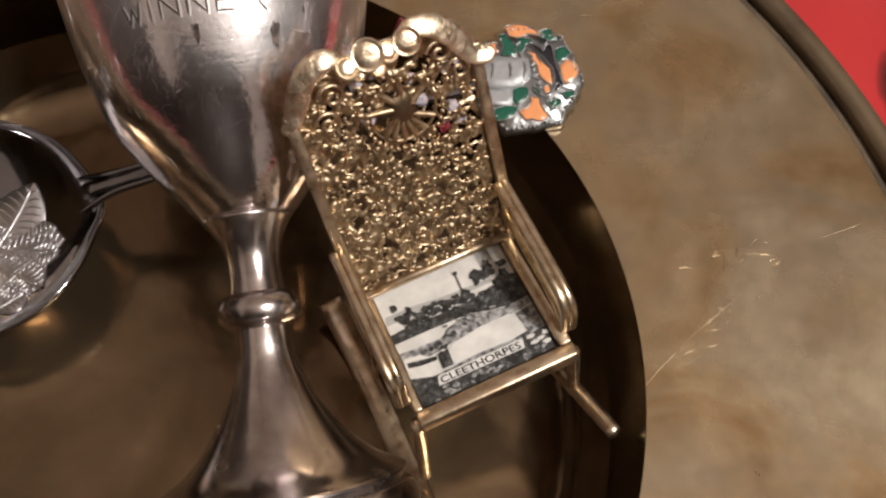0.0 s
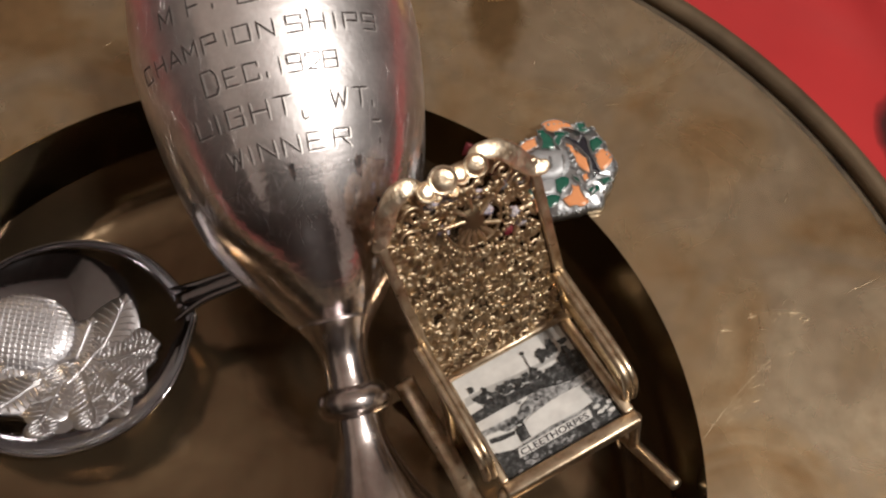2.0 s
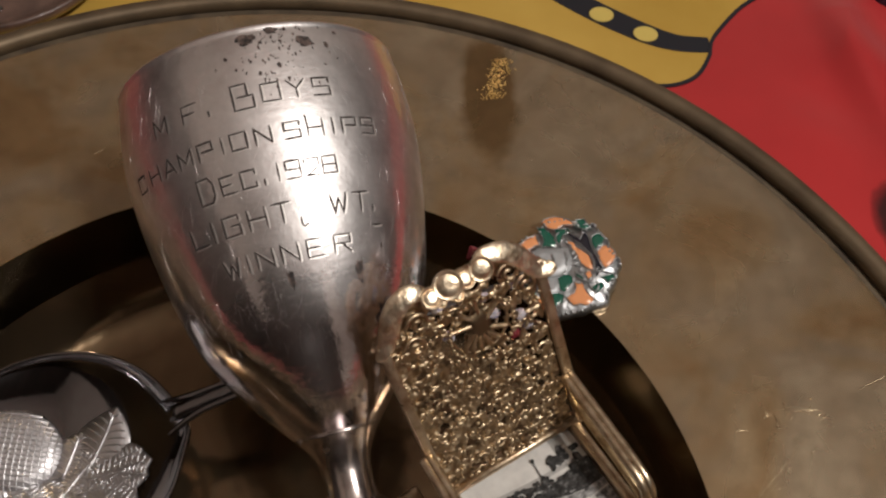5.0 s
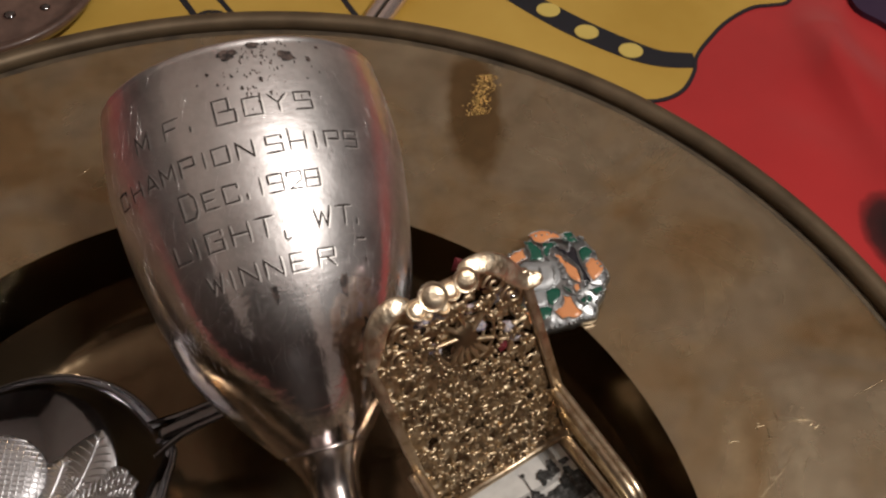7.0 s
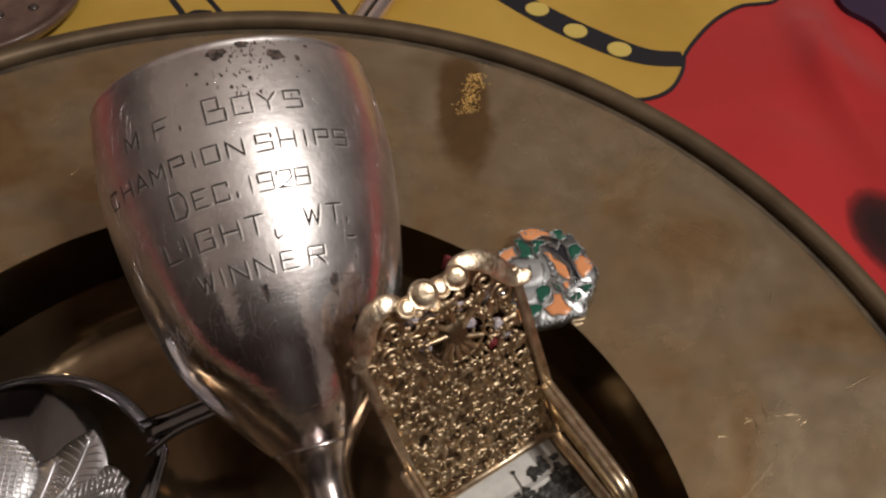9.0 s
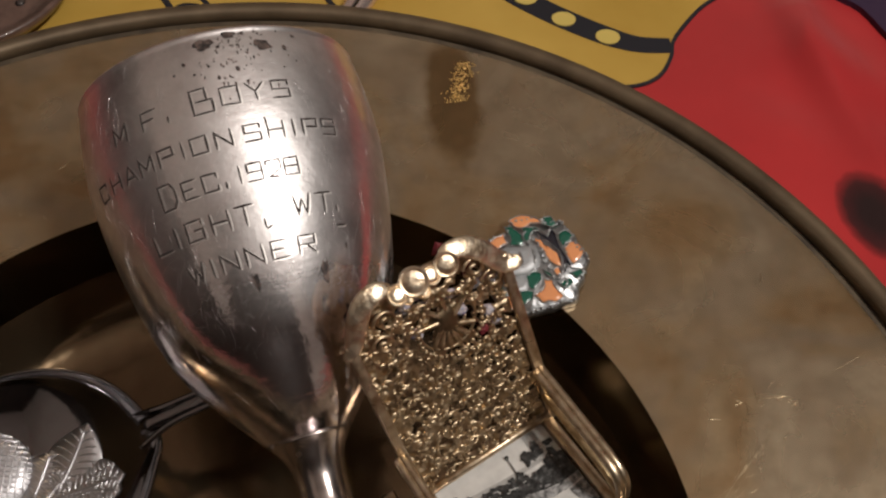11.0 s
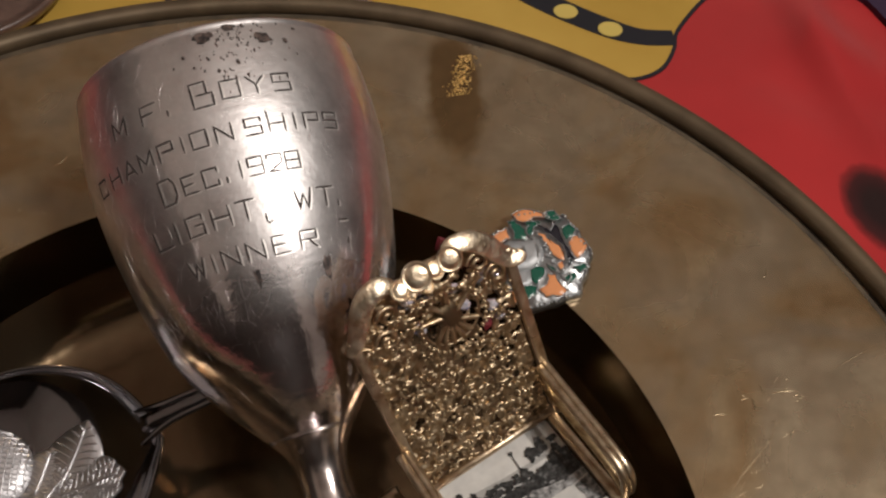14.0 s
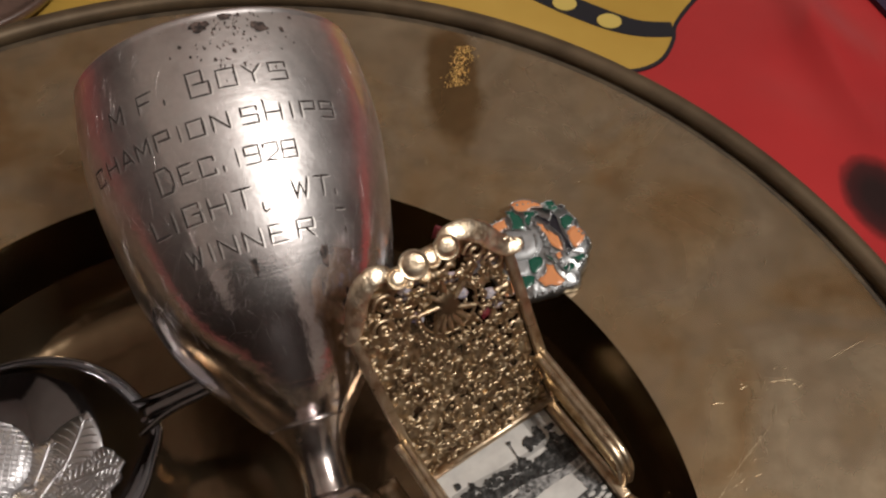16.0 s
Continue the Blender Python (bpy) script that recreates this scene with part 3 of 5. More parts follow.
def on_bowl(s, turn, lift):
    """A point on the bowl's outside: height on the axis, degrees from the face, distance off it."""
    r = bowl_r(s) + lift
    a = radians(turn)
    return Vector((r * math.sin(a), r * math.cos(a), s))


# engraver's letters: strokes on a grid of five by five, column and row
GLYPHS = {
    "M": "00 04 21 44 40", "F": "00 04 44|02 32", ".": "20 21", "B": "00 04 34 32|12 42 40 00", "O": "00 04 44 40 00", "Y": "04 22 44|22 20", "S": "43 44 04 02 42 40 00",
    "C": "43 44 04 00 40 41", "H": "00 04|40 44|02 42", "A": "00 24 40|11 31", "P": "00 04 44 42 12", "I": "20 24", "N": "00 04 40 44", "D": "00 04 34 43 41 30 00",
    "E": "40 00 04 44|02 32", "1": "20 24", "9": "00 40 44 04 02 42", "2": "03 04 44 42 00 40", "8": "00 04 44 40 00|02 42", "L": "04 00 40", "G": "43 44 04 00 40 42 22",
    "T": "04 44|24 20", "W": "04 10 23 30 44", "R": "00 04 44 42 02|22 40", ",": "14 11 20 41", "-": "02 42",
}


def cup():
    t = thing("trophy_cup", cup_pose, "worn engraved silver trophy cup lying back in the brass tray", "trophy cup")
    inner = [Vector((max(0.0, p.x - 0.0011), p.y + 0.0004)) for p in BOWL_RUN if p.y > 0.0335]
    rim = [Vector((0.0281, 0.0984)), Vector((0.0278, 0.0988)), Vector((0.0272, 0.0986))]
    part("bowl", lathe(bmesh.new(), [p for p in BOWL_RUN if p.y > 0.0262] + rim + inner[::-1] + [Vector((0, 0.0325))], 128), silver, t)
    neck = [Vector((0.0001, 0.0126))] + [p for p in BOWL_RUN if p.y < 0.0266] + [Vector((0.0001, 0.0268))]
    part("stem", lathe(bmesh.new(), neck, 64), silver_stem, t)
    part("seam_ring", lathe(bmesh.new(), [(bowl_r(0.0264) + 0.00012 * math.cos(a), 0.0264 + 0.00018 * math.sin(a)) for a in np.linspace(0, 2 * math.pi, 9)], 64), silver_stem, t)
    k = [(0.0040, 0.0130), (0.0052, 0.0128), (0.0066, 0.0121), (0.0074, 0.0106), (0.0075, 0.0094), (0.0071, 0.0079), (0.0058, 0.0068), (0.0046, 0.0066)]
    part("knop", lathe(bmesh.new(), smooth_profile([Vector(p) for p in k], 4), 64), silver_stem, t)
    flare = [(0.0044, 0.0068), (0.0047, 0.0045), (0.0052, 0.0010), (0.0066, -0.0030), (0.0081, -0.0065), (0.0101, -0.0100), (0.0132, -0.0142), (0.0168, -0.0178), (0.0205, -0.0200), (0.0216, -0.0206)]
    part("pedestal", lathe(bmesh.new(), smooth_profile([Vector(p) for p in flare], 5), 96), silver_stem, t, "mirror-like silver pedestal")
    foot = [(0.0216, -0.0206), (0.0220, -0.0209), (0.0220, -0.0214), (0.0212, -0.0218), (0.0212, -0.0224), (0.0222, -0.0230), (0.0232, -0.0245), (0.0237, -0.0270), (0.0238, -0.0292), (0.0234, -0.0300), (0.0, -0.0298)]
    part("foot", crisp(lathe(bmesh.new(), [Vector(p) for p in foot], 96), 50), silver_stem, t)
    # engraved lines: height of the middle, height and width of a letter, then letters with degrees from the face
    lines = ((0.0852, 0.0033, 0.0031, (("M", -43.0), ("F", -29.5), (".", -22.5), ("O", -0.2), ("Y", 8.8), ("S", 17.8))),
             (0.0853, 0.0046, 0.0036, (("B", -9.9),)),
             (0.0777, 0.0029, 0.0028, (("C", -61.0), ("H", -51.5), ("A", -43.2), ("M", -35.4), ("P", -27.0), ("I", -20.6), ("O", -14.6), ("N", -6.0), ("S", 4.1), ("H", 12.4), ("I", 18.9), ("P", 25.4), ("S", 33.4))),
             (0.0710, 0.0044, 0.0030, (("D", -30.8),)),
             (0.0709, 0.0030, 0.0025, (("E", -22.2), ("C", -14.4), (".", -8.9), ("1", -3.7), ("9", 1.6), ("2", 8.4), ("8", 15.0))),
             (0.0640, 0.0033, 0.0031, (("L", -40.0), ("I", -33.2), ("G", -25.2), ("H", -15.0), ("T", -5.6), ("W", 16.0), ("T", 25.2), (".", 30.6))),
             (0.0618, 0.0016, 0.0016, ((",", 1.8),)),
             (0.0571, 0.0030, 0.0029, (("W", -30.2), ("I", -23.3), ("N", -16.1), ("N", -6.2), ("E", 4.0), ("R", 15.0))),
             (0.0597, 0.0016, 0.0016, (("-", 31.6),)))
    cut_rng = random.Random(8)
    for mid, tall, wide, row in lines:
        for letter, turn in row:
            bm = bmesh.new()
            step = 0
            # first the pale copy, shifted aside as a painted lit edge, then the dark stroke
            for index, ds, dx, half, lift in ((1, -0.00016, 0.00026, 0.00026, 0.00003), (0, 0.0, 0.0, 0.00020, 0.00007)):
                for stroke in GLYPHS[letter].split("|"):
                    pts = [(int(q[0]) / 4 - 0.5, int(q[1]) / 4 - 0.5) for q in stroke.split()]
                    for (xa, ya), (xb, yb) in zip(pts, pts[1:]):
                        step += 1
                        a = Vector((wide * xa + dx, tall * ya + ds)) + Vector((cut_rng.gauss(0, 0.00004), cut_rng.gauss(0, 0.00004)))
                        b = Vector((wide * xb + dx, tall * yb + ds))
                        d = (b - a).normalized()
                        n = Vector((-d.y, d.x))
                        long = (b - a).length
                        k = half * cut_rng.uniform(0.75, 1.15)
                        run = []
                        for f in (-0.8 * k, 0.25 * long, 0.75 * long, long + 0.8 * k):
                            w = k if 0 < f < long else 0.55 * k
                            pair = []
                            for g in (1, -1):
                                p = a + d * f + n * w * g
                                pair.append(bm.verts.new(on_bowl(mid + p.y, turn + math.degrees(p.x / bowl_r(mid + p.y)), lift + 0.0000012 * step)))
                            run.append(pair)
                        for p, q in zip(run, run[1:]):
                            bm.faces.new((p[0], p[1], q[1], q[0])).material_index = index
            part("engraved_letter", bm, (engraving, engraving_lit_edge), t, "engraved capital", False)
    rng = random.Random(4)
    for s, a, rs, ra in ((0.0944, 16.5, 0.0016, 3.4), (0.0960, -4.6, 0.0014, 3.7), (0.0972, 5.0, 0.0009, 2.6), (0.0937, 24.5, 0.0007, 1.1), (0.0930, -13, 0.0004, 0.8), (0.0518, 21.3, 0.0021, 2.3), (0.0526, -8.0, 0.0019, 1.8), (0.0900, 5.0, 0.0006, 0.9), (0.0890, -2.0, 0.0005, 0.7),
                         (0.0560, 33.0, 0.0006, 0.6), (0.0440, 34.0, 0.0030, 5.0), (0.0965, 30.0, 0.0004, 0.8), (0.0795, 9.5, 0.0009, 0.5), (0.0870, 3.0, 0.0007, 0.5), (0.0905, -10.0, 0.0003, 0.6), (0.0915, -4.5, 0.0003, 0.5)):
        bm = bmesh.new()
        n = 16
        c = bm.verts.new(on_bowl(s, a, 0.00006))
        ring = []
        for i in range(n):
            q = 2 * math.pi * i / n
            k = rng.uniform(0.6, 1.15)
            ring.append(bm.verts.new(on_bowl(min(0.0980, s + rs * k * math.sin(q)), a + ra * k * math.cos(q), 0.00006)))
        for i in range(n):
            bm.faces.new((c, ring[i], ring[(i + 1) % n]))
        part("tarnish_spot", bm, tarnish, t, "black tarnish spot", False)
    dark_mark = bmesh.new()
    for _ in range(100):
        s, a = 0.0978 - abs(rng.gauss(0, 0.0050)), rng.gauss(5, 9)
        k = rng.uniform(0.00005, 0.00022)
        tube(dark_mark, [on_bowl(s, a, 0.00001), on_bowl(max(s - rng.uniform(1, 4) * k, 0.03), a + rng.gauss(0, 0.3), 0.00001)], (k, 0.6 * k), 5, ends=True)
    tagged(part("tarnish_speckle", dark_mark, tarnish, t, "brown tarnish speckles"), kind="stuff")
    hair = bmesh.new()
    for i in range(760):
        s, a = (rng.uniform(0.046, 0.097), rng.uniform(-75, 75)) if i < 420 else (rng.gauss(0.051, 0.007), rng.gauss(2, 26))
        s = min(0.096, max(0.032, s))
        l, q, bend = rng.uniform(0.0010, 0.0080 if i < 420 else 0.0035), rng.choice((0.6, 1.1, 1.3, 1.5, 1.9)) + rng.gauss(0, 0.25), rng.gauss(0, 0.15)
        run = []
        for k in range(4):
            d = l * k / 3
            ss = min(0.0975, s + d * math.sin(q + bend * k))
            run.append(on_bowl(ss, a + math.degrees(d * math.cos(q + bend * k) / bowl_r(ss)), 0.00002))
        tube(hair, run, (0.000004, 0.000017 if i < 420 else 0.000011, 0.000004), 4, ends=False)
    tagged(part("hairline_scratch", hair, hair_silver, t, "fine bright scratches"), kind="stuff")
    return t


cup_ob = cup()


# ---- gilt rocking chair, a souvenir miniature ----
ex = Vector((0.884, 0.442, 0.152)).normalized()
ez = ex.cross(Vector((-0.421, 0.894, -0.151))).normalized()
ey = ez.cross(ex)
chair_pose = Matrix.Translation((0.0492, -0.0109, 0.0032 + LIP)) @ Matrix((ex, ey, ez)).transposed().to_4x4()
SEAT_W, SEAT_D = 0.0290, 0.0280
BACK_TILT = math.atan(0.36)


def on_back(x, h, off=0.0):
    """A point of the chair's back: across, up along the slope, and off towards the sitter."""
    return Vector((x, 0.0268 + h * math.sin(BACK_TILT) - off * math.cos(BACK_TILT), h * math.cos(BACK_TILT) + off * math.sin(BACK_TILT)))


def spiral(cx, cy, r0, r1, a0, turns, n=14):
    return [(cx + (r0 + (r1 - r0) * k / n) * math.cos(a0 + turns * 2 * math.pi * k / n), cy + (r0 + (r1 - r0) * k / n) * math.sin(a0 + turns * 2 * math.pi * k / n)) for k in range(n + 1)]


def rocking_chair():
    t = thing("miniature_rocking_chair", chair_pose, "gilt metal miniature rocking chair with filigree back and photograph seat", "rocking chair")
    w = SEAT_W
    # seat frame round the photograph
    bm = bmesh.new()
    box(bm, (-0.0005, -0.0006, -0.0030), (w + 0.0005, 0.0022, 0.0004), 0.0005)
    box(bm, (-0.0005, 0.0280, -0.0030), (w + 0.0005, 0.0296, -0.0002), 0.0004)
    box(bm, (-0.0005, 0.0022, -0.0030), (0.0012, 0.0280, 0.0002), 0.0004)
    box(bm, (w - 0.0018, 0.0022, -0.0030), (w + 0.0005, 0.0280, 0.0002), 0.0004)
    part("seat_frame", bm, gold, t)
    part("seat_plate", box(bmesh.new(), (0.0006, 0.0016, -0.0029), (w - 0.0010, 0.0284, -0.0019)), gold_old, t)
    # photograph
    pic = part("photograph", box(bmesh.new(), (0.0014, 0.0024, -0.0019), (w - 0.0020, 0.0279, -0.0015)), photo_white, t, "black-and-white seaside photograph", False)
    rng = random.Random(11)
    px, py, pw, ph = 0.0014, 0.0024, w - 0.0034, 0.0255

    def field(name, outline, material, level, label=""):
        bm = bmesh.new()
        z = -0.0015 + 0.00004 * level
        vs = [bm.verts.new((px + pw * min(1, max(0, a)), py + ph * min(1, max(0, b)), z)) for a, b in outline]
        bm.faces.new(vs)
        bmesh.ops.triangulate(bm, faces=bm.faces[:])
        part(name, bm, material, pic, label, False)

    field("sky_band", [(0.80, 1.0), (0.91, 1.0), (0.91, 0.86), (0.80, 0.84)], photo_pale, 1)
    field("far_shore", [(0.02, 0.77), (0.20, 0.77), (0.48, 0.74), (0.83, 0.72), (0.83, 0.69), (0.40, 0.69), (0.0, 0.70)], photo_pale, 2)
    field("hill", [(0, 0.62), (0.15, 0.63), (0.35, 0.62), (0.6, 0.62), (0.8, 0.66), (1, 0.62), (1, 0.42), (0.80, 0.47), (0.5, 0.53), (0.25, 0.54), (0, 0.54)], photo_dark, 3)
    field("road", [(0.0, 0.50), (0.10, 0.53), (0.34, 0.52), (0.36, 0.46), (0.10, 0.45), (0.0, 0.46)], photo_white, 4)
    field("lawn", [(0.0, 0.46), (0.30, 0.44), (0.30, 0.36), (0.0, 0.34)], photo_grey, 4)
    field("shrubs", [(0.29, 0.42), (0.38, 0.49), (0.56, 0.53), (0.80, 0.46), (1.0, 0.47), (1.0, 0.41), (0.80, 0.39), (0.51, 0.39), (0.31, 0.37)], photo_grey, 5)
    field("path", [(0.29, 0.32), (0.38, 0.37), (0.60, 0.40), (0.82, 0.40), (0.88, 0.27), (0.68, 0.22), (0.32, 0.22)], photo_white, 6)
    field("lawn", [(0.86, 0.38), (1.0, 0.40), (1.0, 0.21), (0.88, 0.19)], photo_grey, 6)
    field("path", [(0.01, 0.41), (0.13, 0.39), (0.22, 0.31), (0.21, 0.23), (0.02, 0.26), (0.0, 0.33)], photo_white, 6)
    field("hedge", [(0.02, 0.37), (0.12, 0.35), (0.23, 0.33), (0.22, 0.30), (0.10, 0.31), (0.02, 0.33)], photo_dark, 7)
    field("foreground", [(0, 0.25), (0.15, 0.20), (0.45, 0.21), (0.7, 0.20), (0.86, 0.22), (1, 0.20), (1, 0.0), (0, 0.0)], photo_dark, 5)
    field("verge", [(0.18, 0.20), (0.5, 0.215), (0.82, 0.20), (0.80, 0.165), (0.20, 0.175)], photo_grey, 7)
    field("pedestal", [(0.24, 0.34), (0.32, 0.34), (0.31, 0.22), (0.23, 0.22)], photo_dark, 8)
    for cx, cy, r, k in ((0.17, 0.70, 0.075, 11), (0.17, 0.62, 0.06, 5), (0.28, 0.64, 0.05, 7), (0.37, 0.66, 0.055, 8), (0.46, 0.67, 0.06, 9), (0.58, 0.66, 0.065, 11), (0.60, 0.58, 0.05, 6), (0.83, 0.78, 0.09, 12), (0.93, 0.68, 0.08, 10), (0.95, 0.58, 0.06, 7), (0.72, 0.62, 0.05, 6), (0.28, 0.38, 0.045, 7), (0.50, 0.47, 0.04, 5), (0.40, 0.44, 0.035, 4)):
        for _ in range(k):
            field("tree_clump", ragged(cx + rng.gauss(0, r * 0.6), cy + rng.gauss(0, r * 0.4), r * rng.uniform(0.25, 0.65), r * rng.uniform(0.2, 0.5), 13, 0.38, rng), photo_dark, 8 + rng.random())
    for _ in range(16):
        field("shrub_light", ragged(rng.uniform(0.35, 0.75), rng.uniform(0.42, 0.53), rng.uniform(0.008, 0.03), rng.uniform(0.006, 0.014), 9, 0.35, rng), photo_grey, 9 + rng.random())
    field("lamp_post", [(0.594, 0.70), (0.604, 0.70), (0.614, 0.86), (0.606, 0.86)], photo_dark, 9)
    field("lamp_head", ragged(0.61, 0.87, 0.018, 0.018, 10, 0.1, rng), photo_dark, 9)
    for _ in range(30):
        field("flower_bed", ragged(rng.uniform(0.1, 0.98), rng.uniform(0.02, 0.10), rng.uniform(0.008, 0.03), rng.uniform(0.006, 0.018), 8, 0.3, rng), photo_grey, 9 + rng.random())
    for cx, cy in ((0.87, 0.17), (0.93, 0.13), (0.98, 0.16), (0.96, 0.09), (0.88, 0.12)):
        field("bench", ragged(cx, cy, 0.030, 0.016, 9, 0.3, rng), photo_white, 10)
    # caption strip
    tilt = -0.005
    field("caption_strip", [(0.155, 0.115), (0.80, 0.110), (0.815, 0.182), (0.175, 0.186)], photo_white, 11)
    vs, fs = letters("CLEETHORPES", 1.0, 0.012)
    lo, hi = min(v.x for v in vs), max(v.x for v in vs)
    bm = bmesh.new()
    made = []
    for v in vs:
        a = 0.180 + 0.60 * (v.x - lo) / (hi - lo)
        made.append(bm.verts.new((px + pw * a, py + ph * (0.122 + (a - 0.13) * tilt + 0.052 * v.y / 0.70), -0.0015 + 0.00050)))
    for f in fs:
        try:
            bm.faces.new([made[i] for i in f])
        except ValueError:
            pass
    part("caption", bm, enamel_black, pic, "black capital letters", False)

    # back: side rails, lower rail
    hx = w + 0.0002
    for x0, x1 in ((-0.0014, -0.0012), (hx + 0.0004, hx + 0.0016)):
        bm = bmesh.new()
        box(bm, (-0.0010, -0.0006, -0.001), (0.0010, 0.0010, 0.0400), 0.0003)
        lean = Matrix.Rotation(-BACK_TILT, 4, "X") @ Matrix.Shear("XY", 4, ((x1 - x0) / 0.041, 0))
        bmesh.ops.transform(bm, matrix=Matrix.Translation((x0 + 0.0006, 0.0268, 0)) @ lean, verts=bm.verts)
        part("side_rail", bm, gold, t, "flat gilt side rail")
    bm = bmesh.new()
    tube(bm, [on_back(-0.0008, 0.0003), on_back(hx, 0.0003)], 0.0009, 8)
    part("lower_rail", bm, gold, t)
    # crest: two curled wings and discs between them
    for name, run, rad in (("crest_wing", [(0.0097, 0.0458), (0.0084, 0.0468), (0.0067, 0.0470), (0.0045, 0.0461), (0.0027, 0.0441), (0.0013, 0.0416), (-0.0003, 0.0393), (-0.0021, 0.0380)], (0.0012, 0.0016, 0.0019, 0.0020, 0.0020, 0.0019, 0.0015, 0.0006)),
                           ("crest_wing", [(0.0208, 0.0462), (0.0224, 0.0468), (0.0254, 0.0457), (0.0278, 0.0434), (0.0295, 0.0405), (0.0312, 0.0383), (0.0330, 0.0378), (0.0338, 0.0382)], (0.0013, 0.0016, 0.0020, 0.0021, 0.0020, 0.0018, 0.0016, 0.0010))):
        part(name, tube(bmesh.new(), [on_back(x, h, 0.0006) for x, h in run], rad, 16, 0.24, (0.08, -0.59, 0.80), steps=5), gold_bright, t, "polished curled crest wing")
    for x, h, r in ((0.0106, 0.0449, 0.0020), (0.0141, 0.0456, 0.0027), (0.0173, 0.0450, 0.0019), (0.0206, 0.0453, 0.0023), (0.0150, 0.0428, 0.0013), (0.0120, 0.0430, 0.0010)):
        bm = bmesh.new()
        lathe(bm, [(0, -0.0006), (0.9 * r, -0.0006), (r, -0.0002), (r, 0.0003), (0.92 * r, 0.00055), (0.82 * r, 0.00050), (0.74 * r, 0.00034), (0.64 * r, 0.00050), (0.3 * r, 0.00060), (0, 0.00056)], 20)
        crisp(bm)
        m = Matrix.Translation(on_back(x, h, 0.0015)) @ Matrix.Rotation(radians(44 + 900 * (x - 0.016)), 4, "X") @ Matrix.Rotation(radians(9 * math.sin(3000 * x)), 4, "Y")
        bmesh.ops.transform(bm, matrix=m, verts=bm.verts)
        part("crest_disc", bm, gold_bright, t, "bright flat disc with a turned ring")
    # filigree: scrolls, flowers and beads
    rng = random.Random(7)
    lace = bmesh.new()

    def lace_at(x, h, off=0.0):
        """A point of the openwork, which widens a little towards the crest."""
        return on_back(x * (1 + 1.4 * h), h, off)

    def wire(points, r, off=0.0):
        tube(lace, [lace_at(x, h, off) for x, h in points], r, 5, 1.0, (0, -0.94, 0.34), ends=False)

    def bead(x, h, r, off=0.0004):
        c = lace_at(x, h, off)
        blob(lace, c, r, 1.0, 6, 4)

    def edge_ok(x, h):
        top = 0.0385 + 0.0045 * (1 - ((x - 0.0155) / 0.0150) ** 2)
        return 0.0004 < x < w - 0.0004 and 0.001 < h < top

    ring_c, ring_r = (0.0164, 0.0335), 0.0062
    def petal(x, h, a, l, wide, off):
        run = [(x + l * q * math.cos(a), h + l * q * math.sin(a)) for q in (0.15, 0.6, 1.0)]
        lean = (rng.uniform(-0.35, 0.35), -0.94, 0.34 + rng.uniform(-0.3, 0.3))
        tube(lace, [lace_at(*q, off + 0.0001 * k) for k, q in enumerate(run)], (0.5 * wide, wide, 0.4 * wide), 6, 0.42, lean, ends=False, steps=2)

    row = 0
    h = 0.0018
    while h < 0.043:
        x = 0.0018 + (row % 2) * 0.0020
        while x < w - 0.0008:
            jx, jh = x + rng.uniform(-0.0004, 0.0004), h + rng.uniform(-0.0004, 0.0004)
            if edge_ok(jx, jh) and math.hypot(jx - ring_c[0], jh - ring_c[1]) > ring_r + 0.0010:
                a0, off = rng.uniform(0, 6.28), rng.uniform(-0.0003, 0.0003)
                kind = rng.random()
                if kind < 0.93:
                    n = rng.choice((5, 5, 6))
                    for k in range(n):
                        petal(jx, jh, a0 + 2 * math.pi * k / n + rng.uniform(-0.2, 0.2), rng.uniform(0.0011, 0.0017), rng.uniform(0.00040, 0.00060), off)
                    bead(jx, jh, rng.uniform(0.00032, 0.00050), off + 0.0004)
                else:
                    wire(spiral(jx, jh, 0.0003, rng.uniform(0.0015, 0.0021), a0, rng.choice((-1.2, 1.2))), rng.uniform(0.00030, 0.00042), off)
                    bead(jx, jh, 0.0004, off + 0.0003)
                for k in range(2):
                    q = rng.uniform(0, 6.28)
                    bead(jx + 0.0021 * math.cos(q), jh + 0.0019 * math.sin(q), rng.uniform(0.00024, 0.00044), off + 0.0003)
                q = rng.uniform(0, 6.28)
                wire([(jx + 0.0008 * math.cos(q), jh + 0.0008 * math.sin(q)), (jx + 0.0018 * math.cos(q + 0.4), jh + 0.0018 * math.sin(q + 0.4)), (jx + 0.0030 * math.cos(q), jh + 0.0026 * math.sin(q))], rng.uniform(0.00026, 0.00036), off - 0.0004)
            x += 0.0039
        h += 0.0034
        row += 1
    for _ in range(36):
        x, h = rng.uniform(0.0006, w - 0.0006), rng.uniform(0.0010, 0.0425)
        if edge_ok(x, h) and math.hypot(x - ring_c[0], h - ring_c[1]) > ring_r + 0.0008 and not (h > 0.028 and rng.random() < 0.4):
            petal(x, h, rng.uniform(0, 6.28), rng.uniform(0.0014, 0.0026), rng.uniform(0.0004, 0.0006), rng.uniform(-0.0010, -0.0004))
    for k in range(34):
        a = 2 * math.pi * k / 34
        bead(ring_c[0] + ring_r * math.cos(a), ring_c[1] + ring_r * math.sin(a), 0.00048, 0.0014)
    wire([(ring_c[0] + (ring_r - 0.0007) * math.cos(a), ring_c[1] + (ring_r - 0.0007) * math.sin(a)) for a in np.linspace(0, 6.283, 33)], 0.00026, 0.0001)
